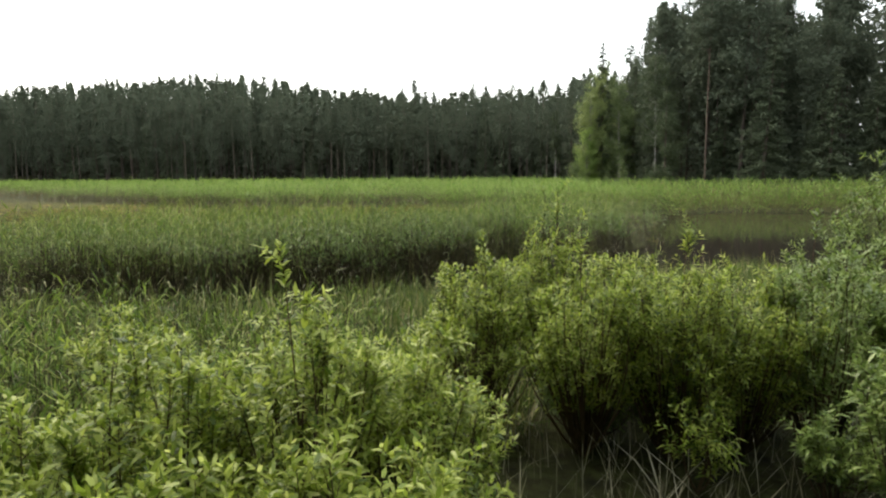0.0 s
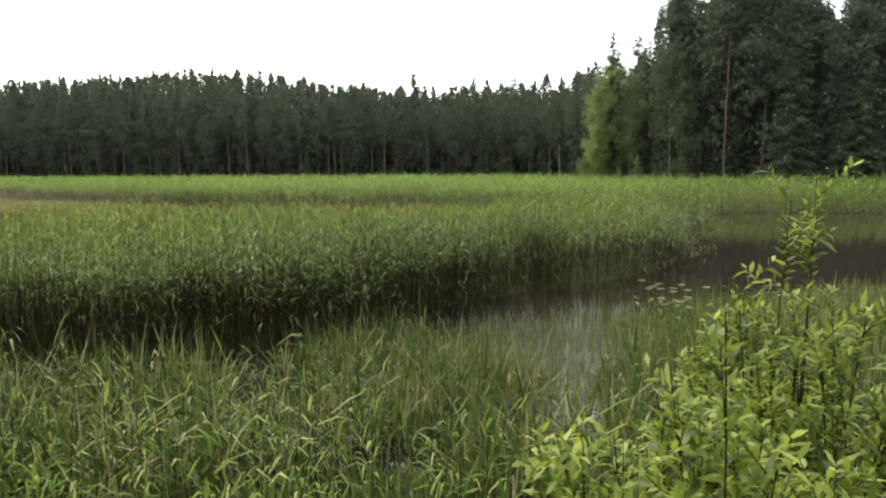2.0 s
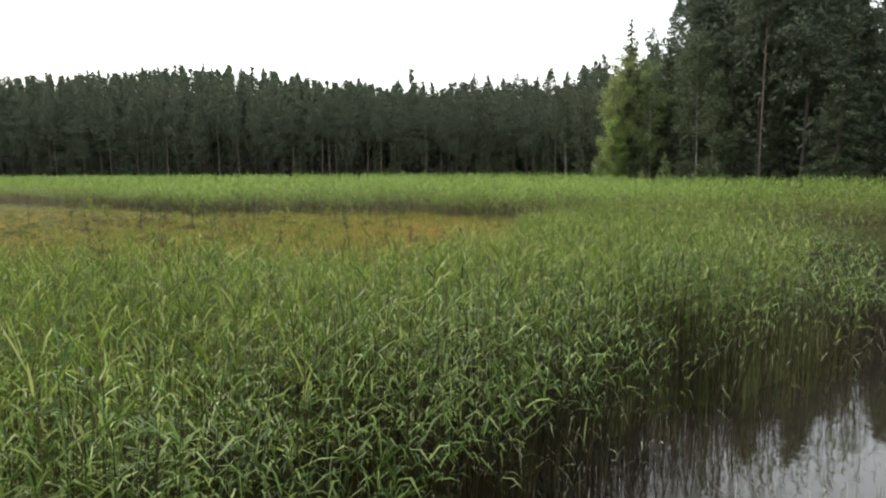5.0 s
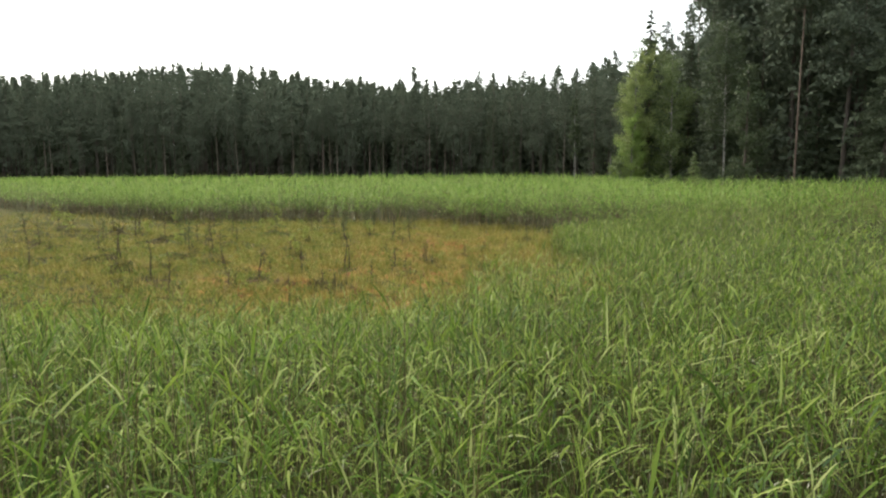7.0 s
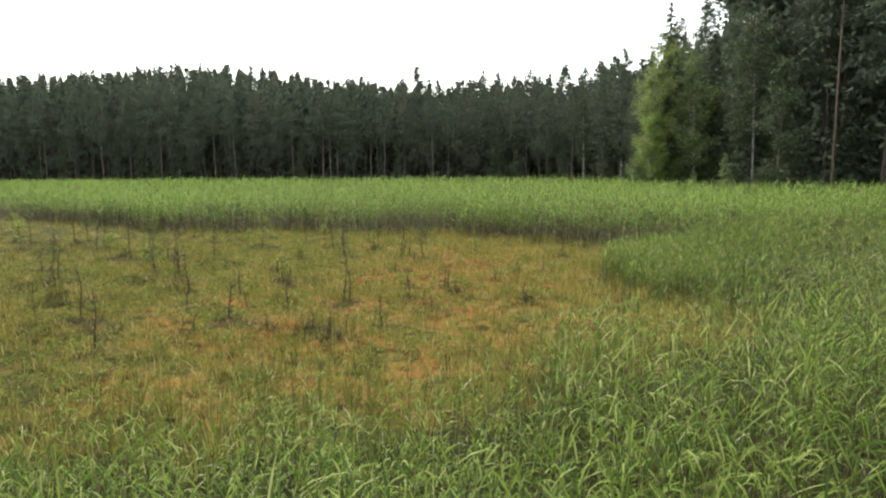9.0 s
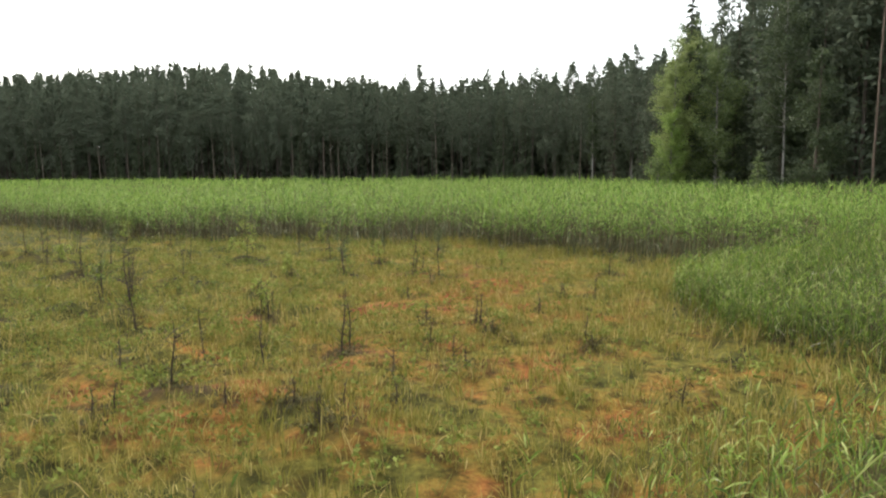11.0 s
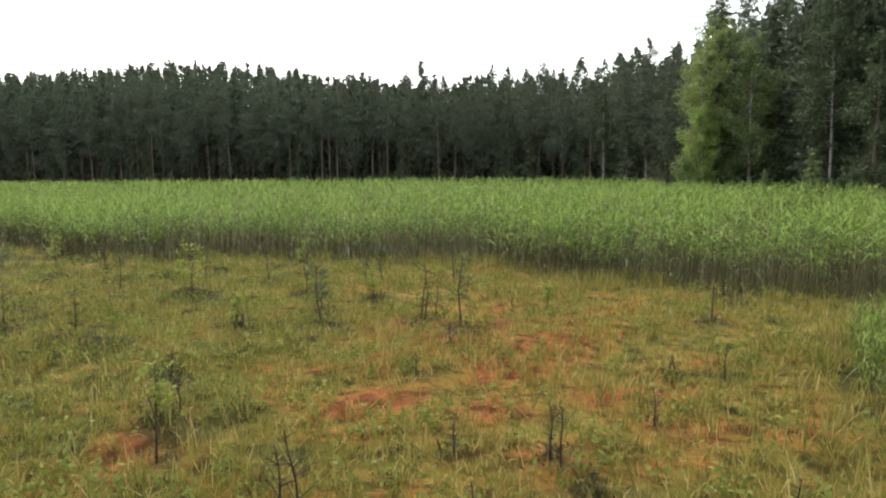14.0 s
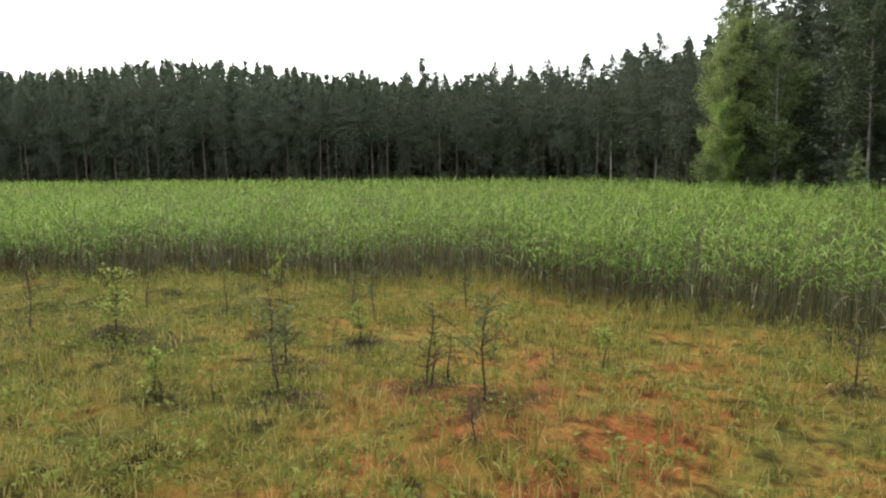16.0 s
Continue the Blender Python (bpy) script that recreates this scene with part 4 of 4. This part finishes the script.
def build_stalks():
    """Last year's dead stalks under and before the willows."""
    rng = np.random.default_rng(35)
    x, y = scatter(rng, None, (3.6, 7.2, 8.0, 10.0), 200)
    stuff("dead_stalks", [(*blades(rng, x, y, ground_height(x, y), np.full(len(x), 0.8), 0.013, 2, 0.03, 0.5, 0.2, 2), 0)], [M_DEADLEAF], "dry straw-coloured stalks under the willows", "dead stalks")


build_stalks()


def umbel(name, seed, x, y, h):
    """A wild umbel: a thin stem with rays that carry a flat head of tiny pale flowers."""
    rng = np.random.default_rng(seed)
    base = thing(name, "pale cream flat-topped umbel flower by the pool", "umbel flower", "umbel flowers by the pool")
    base.matrix_world = pose(x, y, float(ground_height(x, y)), rng.normal(0, 4), rng.normal(0, 4), rng.uniform(0, 360))
    top = np.array([[0, 0, h]])
    wood = [(*rods(np.array([[0, 0, 0.0]]), top, np.array([0.005]), np.array([0.003]), 5), 0)]
    n = 16
    a, r = rng.uniform(0, 6.28, n), 0.06 * np.sqrt(rng.uniform(0.1, 1, n))
    tips = np.stack([np.cos(a) * r, np.sin(a) * r, h + 0.05 - r * 0.15], 1)
    wood.append((*rods(np.repeat(top, n, 0), tips, np.full(n, 0.0012), np.full(n, 0.0008)), 0))
    part("stem", wood, M_POOLGRASS, base, "thin green stem with flower rays")
    for k in range(4):
        way = np.array([[math.cos(k * 2.2), math.sin(k * 2.2), 0.5]])
        part("leaf", [(*ribbons(np.array([[0, 0, h * (0.25 + 0.15 * k)]]), way, np.full(1, 0.22), np.full(1, 0.05), np.full(1, 0.3), rng, 3, 0.5), 0)], M_WILLOW_DARK, base)
    dots = np.repeat(tips, 9, 0) + rng.normal(0, 1, (9 * n, 3)) * np.array([0.012, 0.012, 0.004])
    tagged(part("flower_head", [(*tufts(dots, 0.013, rng, 1.2), 0)], M_UMBEL, base, "flat cream flower head"), kind="stuff")


rng_u = np.random.default_rng(36)
for i in range(16):
    umbel("umbel_flower", 400 + i, 7.5 + rng_u.normal(0, 0.35), 19.1 + rng_u.normal(0, 0.7), rng_u.uniform(0.7, 1.05))

for lx, ly, turn, length in ((0.92, 17.6, -12, 0.66), (-0.36, 16.7, 10, 0.5)):
    log = thing("fallen_branch", "pale bleached fallen branch lying at the pool edge", "fallen branch", "fallen branches in the pool")
    log.matrix_world = pose(lx, ly, -0.08, 0, 0, turn)
    ls = np.linspace(0, 1, 7)
    part("branch", [(*tube(np.stack([length * (ls - 0.5), 0.03 * np.sin(ls * 5), 0.03 + 0.008 * np.sin(ls * 9)], 1), 0.016 * (1.2 - 0.8 * ls), 7), 0)], M_DEADWOOD, log)


# ---------------------------------------------------------------- trees
def trunk_line(rng, h, sway):
    s = np.linspace(0, 1, 9)
    return s, np.stack([sway * np.sin(s * 2 + rng.uniform(0, 3)) * s, sway * np.sin(s * 2.3 + rng.uniform(0, 3)) * s, h * s], 1)


def pine(seed, h, clear, spread, count, size, label, group, foot=0.135, bark=None):
    """Scots pine: a long bare trunk with an irregular crown of flat needle masses on crooked limbs."""
    rng = np.random.default_rng(seed)
    base = thing("pine_tree", label, "pine tree", group)
    s, line = trunk_line(rng, h, 0.16)
    wood = [(*tube(line, foot * (1.05 - s) ** 0.8 + 0.02, 7), 0)]
    at = []
    limbs = 64 if count > 1500 else 36
    for i in range(limbs):
        u = clear + (1 - clear) * (i + rng.uniform(0, 0.8)) / limbs
        p = np.array([np.interp(u, s, line[:, q]) for q in range(3)])
        k = (u - clear) / (1 - clear)
        r = spread * min((1.0 - k) * 1.9, 1) ** 0.75 * min(0.5 + 1.5 * k, 1) * rng.uniform(0.65, 1.08) + 0.22
        a = rng.uniform(0, 2 * math.pi)
        tip = p + np.array([math.cos(a) * r, math.sin(a) * r, r * rng.uniform(-0.15, 0.25 + 0.2 * (1 - k))])
        wood.append((*rods(p[None], tip[None], np.array([0.05 * (1.2 - u)]), np.array([0.01])), 0))
        m = max(int(count / limbs * (0.4 + 0.95 * r / spread)), 3)
        pads = 4
        hub = rng.uniform(0.3 * (1 - k), 0.95, pads)
        off = rng.normal(0, 1, (pads, 3)) * np.array([0.3, 0.3, 0.1]) * (0.1 + 0.3 * r)
        q = rng.integers(0, pads, m)
        c = p + (tip - p) * hub[q][:, None] + off[q]
        at.append(c + rng.normal(0, 1, (m, 3)) * np.array([0.42, 0.42, 0.26]) * (0.26 + 0.34 * r))
    at = np.concatenate(at)
    part("trunk", wood, bark or M_PINEBARK, base, "straight bark trunk, reddish higher up")
    part("crown", [(*tufts(at, size, rng, 2.7, None, 1.0, False), 0)], M_PINE, base, "dark green needle crown")
    return base


def spruce(seed, h, spread, count, size, label, group, mat=None):
    """Spruce: whorls of drooping branches in a narrow cone."""
    rng = np.random.default_rng(seed)
    base = thing("spruce_tree", label, "spruce tree", group)
    s, line = trunk_line(rng, h, 0.05)
    wood = [(*tube(line, 0.013 * h * (1.02 - s) + 0.01, 6), 0)]
    at, ax, big = [], [], []
    limbs = int(20 + h * 3)
    for i in range(limbs):
        u = 0.05 + 0.94 * (i + rng.uniform(0, 1)) / limbs
        r = spread * (1 - u) ** 0.7 * rng.uniform(0.65, 1.15) + 0.04
        a = i * 2.4 + rng.normal(0, 0.4)
        p = np.array([0, 0, h * u])
        tip = p + np.array([math.cos(a) * r, math.sin(a) * r, -0.28 * r])
        wood.append((*rods(p[None], tip[None], np.array([0.02]), np.array([0.005])), 0))
        m = max(int(count / limbs * (0.25 + 1.5 * r / spread)), 7)
        t = rng.uniform(0.12, 1.03, m)
        c = p + (tip - p) * t[:, None]
        at.append(c + rng.normal(0, 1, (m, 3)) * np.array([0.10, 0.10, 0.06]) * (0.4 + r))
        big.append(np.full(m, size * (0.65 + 0.35 * min(r / spread, 1))))
        ax.append(np.repeat((tip - p)[None], m, 0) / max(r, 0.1))
    part("trunk", wood, M_SPRUCEBARK, base, "grey-brown trunk with thin branches")
    part("crown", [(*tufts(np.concatenate(at), np.concatenate(big), rng, 2.4, np.concatenate(ax), 0.6, False), 0)], mat or M_SPRUCE, base, "dark green needle sprays")
    return base


def birch(seed, h, clear, spread, count, size, label, group, mat, bark=None, foot=0.011, name="birch_tree", cone=0.0):
    """Birch: pale slender trunk, rising limbs and hanging twigs full of small leaves."""
    rng = np.random.default_rng(seed)
    base = thing(name, label, "birch tree", group)
    s, line = trunk_line(rng, h, 0.3)
    wood = [(*tube(line, foot * h * (1.03 - s) + 0.008, 7), 0)]
    at = []
    limbs = int(26 + h * 2)
    for i in range(limbs):
        u = clear + (0.97 - clear) * (i + rng.uniform(0, 1)) / limbs
        k = (u - clear) / (1 - clear)
        r = spread * (0.35 + 0.8 * math.sin(math.pi * (0.18 + 0.75 * k))) * rng.uniform(0.45, 1.15) * (1 - cone * k)
        a = rng.uniform(0, 2 * math.pi)
        p = np.array([np.interp(u, s, line[:, q]) for q in range(3)])
        tip = p + np.array([math.cos(a) * r, math.sin(a) * r, r * rng.uniform(0.1, 0.75)])
        wood.append((*rods(p[None], tip[None], np.array([0.004 * h * (1.1 - u)]), np.array([0.006])), 0))
        m = max(int(count / limbs * (0.3 + r / spread)), 4)
        t = rng.uniform(0.25, 1.05, m)
        c = p + (tip - p) * t[:, None]
        j = rng.normal(0, 1, (m, 3)) * np.array([0.3, 0.3, 0.35]) * (0.25 + 0.25 * r)
        j[:, 2] -= np.abs(rng.normal(0, 0.35, m)) * (0.3 + 0.3 * r)
        at.append(c + j)
    part("trunk", wood, bark or M_BIRCHBARK, base, "slender pale trunk and limbs")
    part("crown", [(*tufts(np.concatenate(at), size, rng, 1.5, None, 1.0, False), 0)], mat, base, "hanging small green leaves")
    return base


def tree_pose(x, y, turn, scale, tilt=(0, 0)):
    return pose(x, y, float(ground_height(x, y)) - 0.05, tilt[0], tilt[1], turn) @ Matrix.Diagonal((scale, scale, scale, 1))


# the edge of the far forest, tree by tree
P_LABEL = "tall dark Scots pine with a bare trunk at the forest edge"
far_pines = [pine(100 + i, (24, 26, 27, 25, 22, 28)[i], (0.34, 0.48, 0.42, 0.3, 0.2, 0.5)[i], (3.4, 3.0, 3.2, 3.6, 3.8, 2.9)[i], 3400, 0.17, P_LABEL, "forest edge trees", 0.1, M_PALEBARK if i in (1, 5) else None) for i in range(6)]
back_pines = [pine(110 + i, (25, 27, 26, 24)[i], (0.3, 0.42, 0.35, 0.2)[i], (2.9, 2.6, 2.7, 3.0)[i], 1200, 0.34, P_LABEL, "forest edge trees") for i in range(4)]
far_spruces = [spruce(120 + i, (24, 20)[i], (2.9, 2.6)[i], 3200, 0.24, "dark pointed spruce at the forest edge", "forest edge trees") for i in range(2)]
far_templates = far_pines + far_spruces + back_pines


def along(poly, spacing, jitter, rng):
    p = np.array(poly, float)
    seg = np.linalg.norm(np.diff(p, axis=0), axis=1)
    c = np.concatenate([[0], np.cumsum(seg)])
    s = np.arange(0, c[-1], spacing) + rng.uniform(-jitter, jitter, len(np.arange(0, c[-1], spacing)))
    s = np.clip(s, 0, c[-1] - 0.01)
    x, y = np.interp(s, c, p[:, 0]), np.interp(s, c, p[:, 1])
    i = np.clip(np.searchsorted(c, s) - 1, 0, len(seg) - 1)
    d = np.diff(p, axis=0)[i] / seg[i][:, None]
    return x, y, d


def edge_scale(x):
    """The forest stands tallest to the west and lowest in the middle."""
    return float(np.interp(x, [-150, -90, -36, 2, 14, 31], [1.22, 1.15, 0.98, 0.92, 0.93, 0.88]))


def build_forest():
    rng = np.random.default_rng(41)
    used = set()
    edge = WOODS[:7]                       # the far line
    spots = []
    for row in range(2):
        x, y, d = along(edge, 2.9, 1.2, rng)
        off = 1.5 + row * 5.5 + rng.uniform(-1.5, 1.5, len(x))
        spots += [(a - dd[1] * o * 1.0, b + dd[0] * o * 1.0, row) for a, b, dd, o in zip(x, y, d, off)]
    for x, y, row in spots:
        k = int(rng.choice([0, 2, 3, 4, 6, 7, 1], p=[.14, .12, .14, .14, .24, .12, .1])) if x > 8 else int(rng.choice(8, p=[.15, .14, .14, .15, .12, .1, .12, .08])) if row == 0 else int(rng.choice([6, 7, 8, 9, 10, 11], p=[.1, .06, .21, .21, .21, .21]))
        m = tree_pose(x, y, rng.uniform(0, 360), rng.uniform(0.8, 0.96) * (1.0 if row == 0 else 1.06) * edge_scale(x), rng.normal(0, 1.0, 2))
        if k in used:
            copy_thing(far_templates[k], m)
        else:
            used.add(k)
            far_templates[k].matrix_basis = m
    for k in range(len(far_templates)):
        if k not in used:
            far_templates[k].matrix_basis = tree_pose(-40 - 6 * k, 225 + 4 * k, 0, 1)


build_forest()


def build_woods_behind():
    """Depth of the woods: pines behind the edge, unseen added rows round the bog."""
    rng = np.random.default_rng(42)

    def rows(line, count, first, step, spacing):
        pts = []
        for row in range(count):
            x, y, d = along(line, spacing, 2, rng)
            off = first + row * step + rng.uniform(-2.5, 2.5, len(x))
            pts += [(a - dd[1] * o, b + dd[0] * o) for a, b, dd, o in zip(x, y, d, off)]
        return np.array(pts)

    def fill(pts, per, size, low):
        n = len(pts)
        root = np.stack([pts[:, 0], pts[:, 1], ground_height(pts[:, 0], pts[:, 1]) - 0.2], 1)
        h = rng.uniform(24, 28.5, n) * np.interp(pts[:, 0], [-150, -90, -36, 2, 14, 31], [1.30, 1.24, 1.03, 0.97, 1.0, 0.95])
        top = root + np.stack([rng.normal(0, 0.4, n), rng.normal(0, 0.4, n), h], 1)
        chunks = [(*rods(root, top, np.full(n, 0.15), np.full(n, 0.04), 4), 1)]
        u = rng.uniform(0, 1, (n, per))
        s = low + (1 - low) * u ** 0.75
        a = rng.uniform(0, 2 * math.pi, (n, per))
        r = (0.1 + 3.4 * np.minimum(1.0, 2.4 * (1 - u)) * np.clip(0.5 + 2 * u, 0, 1)) * np.sqrt(rng.uniform(0.05, 1, (n, per)))
        p = root[:, None] + (top - root)[:, None] * s[..., None] + np.stack([np.cos(a) * r, np.sin(a) * r, rng.normal(0, 0.4, (n, per))], -1)
        return chunks + [(*tufts(p.reshape(-1, 3), size, rng, 1.8, None, 1.0, False), 0)]

    chunks = fill(rows(WOODS[:7], 2, 12, 6, 4.5), 460, 0.5, 0.3)
    chunks += fill(rows(WOODS[:7], 5, 24, 7, 4.5), 230, 1.0, 0.02)
    chunks += fill(rows([(-30, 222), (20, 200), (48, 170), (50, 130), (45, 100)], 5, 0, 7, 4), 200, 0.95, 0.02)
    chunks += fill(rows(WOODS[6:16], 3, 12, 5.5, 4.5), 650, 0.4, 0.02)
    # unseen west pines, added thick to shade the reed front
    chunks += fill(rows(WOODS[18:22], 4, 2, 4, 3.6), 220, 1.0, 0.03)
    chunks += fill(rows(WOODS[14:], 3, 3, 6, 5), 150, 1.2, 0.05)
    # unseen rows to the south, thickened to block light from behind
    chunks += fill(rows(WOODS[15:19], 2, 1, 4, 3.2), 260, 1.2, 0.02)
    edge_x, edge_y, edge_d = along(WOODS[:16], 0.075, 0.05, rng)
    off = rng.uniform(11, 40, len(edge_x))
    low = np.stack([edge_x - edge_d[:, 1] * off, edge_y + edge_d[:, 0] * off, np.zeros(len(off))], 1)
    keep = (woods_depth(low[:, 0], low[:, 1]) > 4)
    low = low[keep]
    low[:, 2] = ground_height(low[:, 0], low[:, 1]) + rng.uniform(0, 1, len(low)) ** 1.5 * 6
    deep_x, deep_y, deep_d = along(WOODS[:8], 0.04, 0.03, rng)
    off = rng.uniform(26, 62, len(deep_x))
    deep = np.stack([deep_x - deep_d[:, 1] * off, deep_y + deep_d[:, 0] * off, np.zeros(len(off))], 1)
    deep = deep[woods_depth(deep[:, 0], deep[:, 1]) > 14]
    deep[:, 2] = ground_height(deep[:, 0], deep[:, 1]) + rng.uniform(0, 16, len(deep))
    chunks.append((*tufts(deep, 1.9, rng, 1.8, None, 1.0, False), 0))
    back_x, back_y, back_d = along([(16, 192), (40, 165), (43, 130), (38, 106)], 0.03, 0.03, rng)
    back = np.stack([back_x + rng.uniform(0, 22, len(back_x)), back_y + rng.uniform(-4, 10, len(back_x)), rng.uniform(0, 15, len(back_x))], 1)
    chunks.append((*tufts(back, 1.9, rng, 1.8, None, 1.0, False), 0))
    near_side = (low[:, 1] < 115)
    for some, per, spread, size in ((low[~near_side], 5, 0.6, 1.0), (low[near_side], 9, 0.5, 0.36)):
        cloud = np.repeat(some, per, 0) + rng.normal(0, spread, (per * len(some), 3))
        chunks.append((*tufts(cloud, size, rng, 1.8, None, 1.0, False), 0))
    stuff("far_woods", chunks, [M_PINE, M_PINEBARK], "deep dark pine woods behind the forest edge, with unseen rows added", "woods")


build_woods_behind()


def build_near_grove():
    """The grove that juts out: birches, a spruce and tall pines, each a tree of its own."""
    rng = np.random.default_rng(43)
    g = "grove trees at the reed edge"

    def stand(ob, x, y, turn=0.0):
        ob.matrix_basis = tree_pose(x, y, turn, 1)
        return ob

    stand(birch(220, 18.5, 0.15, 2.9, 12000, 0.15, "tall green birch behind brighter ones", g, M_BIRCH_MID), 28.4, 97.0)
    stand(birch(201, 17.2, 0.1, 2.7, 16000, 0.13, "full light-green birch in front of the grove", g, M_BIRCH_SOFT, cone=0.12), 26.4, 94.0)
    stand(birch(222, 14.2, 0.05, 2.1, 11000, 0.13, "light-green birch in front of the grove", g, M_BIRCH_SOFT, cone=0.2), 24.6, 92.8)
    stand(birch(202, 9.2, 0.02, 2.2, 8000, 0.13, "bright low leafy birch at the reed edge", g, M_BIRCH, cone=0.5), 23.9, 91.3)
    stand(birch(221, 4.2, 0.02, 2.0, 3500, 0.12, "low leafy bush at the foot of the grove", g, M_BIRCH_MID, cone=0.3), 22.6, 91.0)
    stand(spruce(203, 21.2, 2.5, 5200, 0.2, "tall slim spruce with a pointed top above birches", g), 26.7, 94.0)
    stand(birch(218, 14.5, 0.05, 2.8, 12000, 0.14, "leafy green birch beside the tall spruce", g, M_BIRCH_MID), 28.4, 91.0)
    stand(birch(204, 12.2, 0.1, 2.2, 9000, 0.13, "dim grey-green leafy tree at the reed edge", g, M_BIRCH_DIM, M_SPRUCEBARK, cone=0.45), 29.4, 76.3)
    stand(birch(205, 17, 0.35, 2.3, 8000, 0.14, "birch with a thin white trunk before dark pines", g, M_BIRCH_DIM, foot=0.0065), 30.6, 82.8)
    stand(birch(219, 15, 0.1, 2.6, 9000, 0.15, "dim green leafy tree before dark pines", g, M_BIRCH_DIM, M_SPRUCEBARK), 33.2, 86.5)
    stand(spruce(206, 4.4, 1.2, 2200, 0.1, "small young spruce at the reed edge", g, M_BIRCH_MID), 24.0, 74.0)
    stand(spruce(207, 3.0, 0.9, 1600, 0.1, "small young spruce at the reed edge", g, M_BIRCH_MID), 23.6, 79.0)
    stand(birch(208, 17.5, 0.3, 1.7, 3500, 0.22, "slim birch with a pale trunk at the forest edge", g, M_BIRCH_DIM, cone=0.5), 30.2, 148.0)
    stand(birch(209, 16, 0.3, 1.7, 3500, 0.22, "slim birch with a pale trunk at the forest edge", g, M_BIRCH_DIM, cone=0.5), 34.5, 138.0)
    stand(pine(230, 27, 0.6, 3.0, 7000, 0.15, "tall Scots pine with a bare reddish trunk before darker trees", g, 0.085, M_REDBARK), 34.4, 77.0)
    for seed, h, clear, spread, x, y, words in ((231, 28.5, 0.4, 3.4, 42.6, 123.0, "airy Scots pine with layered needle pads behind birches"),
                                                (232, 30.0, 0.8, 2.6, 40.6, 110.0, "high-crowned Scots pine with a long bare trunk"), (233, 29.0, 0.8, 2.4, 41.7, 110.6, "high-crowned Scots pine with a long bare trunk")):
        stand(pine(seed, h, clear, spread, 5000, 0.17, words, g, 0.13), x, y)
    kinds = [pine(210 + i, (25, 23.5, 25, 27)[i], (0.42, 0.5, 0.35, 0.45)[i], (3.4, 3.1, 3.6, 3.3)[i], 7000, 0.175, "tall dark Scots pine in the near grove", g, 0.19) for i in range(4)]
    dark = [spruce(216, 17, 3.0, 10000, 0.15, "dark dense spruce among the pines", g), spruce(217, 12, 2.7, 7500, 0.15, "dark dense spruce among the pines", g)]
    spots = [(36.5, 81.5), (34.2, 90), (39.5, 95), (42.5, 101), (37, 91), (40, 85), (38, 76), (43, 78), (44, 70), (48, 74), (49, 66), (54, 68), (55, 60), (60, 62),
             (42, 96), (47, 90), (52, 82), (62, 52), (66, 58), (71, 44)]
    low = [(31, 84), (37.5, 79), (38, 71), (42, 66), (47, 61), (53, 57), (30.5, 92), (59, 52), (64, 45), (40, 74), (50, 63), (45.5, 64.5), (48.5, 68), (43, 69)]
    for group, places in ((kinds, spots), (dark, low)):
        for i, (x, y) in enumerate(places):
            m = tree_pose(x, y, rng.uniform(0, 360), rng.uniform(0.88, 1.1) if i else 1.0, rng.normal(0, 1, 2))
            k = i % len(group)
            if i < len(group):
                group[k].matrix_basis = m
            else:
                copy_thing(group[k], m)


build_near_grove()


# ---------------------------------------------------------------- saplings
def sapling(seed, x, y, h, kind, lean):
    rng = np.random.default_rng(seed)
    names = ("dead_sapling", "birch_sapling", "stunted_pine")
    labels = ("bare dark dead sapling stem on a peat mound", "small birch sapling with light green leaves on moss", "stunted bog pine with thin dark stem and sparse needles")
    base = thing(names[kind], labels[kind], ("dead sapling", "birch sapling", "bog pine")[kind], "saplings on the bog")
    base.matrix_world = pose(x, y, float(ground_height(x, y)) + 0.03, 0, lean, rng.uniform(0, 360))
    s = np.linspace(0, 1, 8)
    line = np.stack([0.05 * h * np.sin(s * 4 + rng.uniform(0, 6)) * s, 0.05 * h * np.sin(s * 5 + rng.uniform(0, 6)) * s, h * s], 1)
    r = 0.009 + 0.0045 * h
    part("stem", [(*tube(line, r * (1.1 - s) + 0.003, 5), 0)], M_SNAG, base, "thin dark stem")
    if kind == 0 and seed % 4 == 0:
        for side in (-1, 1):
            a = rng.uniform(0, 0.8)
            arm = [line[-2] + side * u * h * 0.36 * np.array([math.cos(a), math.sin(a), 0.15 + 0.5 * u]) for u in np.linspace(0, 1, 5)]
            part("branch", [(*tube(arm, r * 0.55 * (1.15 - np.linspace(0, 1, 5)), 5), 0)], M_SNAG, base)
    at = []
    n = int((15, 20, 17)[kind] * max(h, 0.6))
    for i in range(n):
        u = rng.uniform((0.2, 0.3, 0.35)[kind], 0.98)
        p = np.array([np.interp(u, s, line[:, q]) for q in range(3)])
        a = rng.uniform(0, 2 * math.pi)
        ln = h * rng.uniform(0.08, 0.3 if kind != 1 else 0.42) * (1.25 - 0.6 * u)
        e = p + np.array([math.cos(a) * ln, math.sin(a) * ln, ln * rng.uniform(0.1, 0.9)])
        part("branch", [(*rods(p[None], e[None], np.array([0.0065]), np.array([0.0028]), 4), 0)], M_SNAG, base)
        m = (0, 13, 14)[kind]
        if m:
            at.append(p + (e - p) * rng.uniform(0.35, 1.1, (m, 1)) + rng.normal(0, 0.022 + 0.02 * h, (m, 3)))
    if kind:
        part("foliage", [(*tufts(np.concatenate(at), 0.042 if kind == 1 else 0.02, rng, 1.5 if kind == 1 else 3.5), 0)], M_SAPLEAF if kind == 1 else M_SAPPINE, base)
    return base


for i, args in enumerate(SAPLINGS):
    sapling(300 + i, *args)
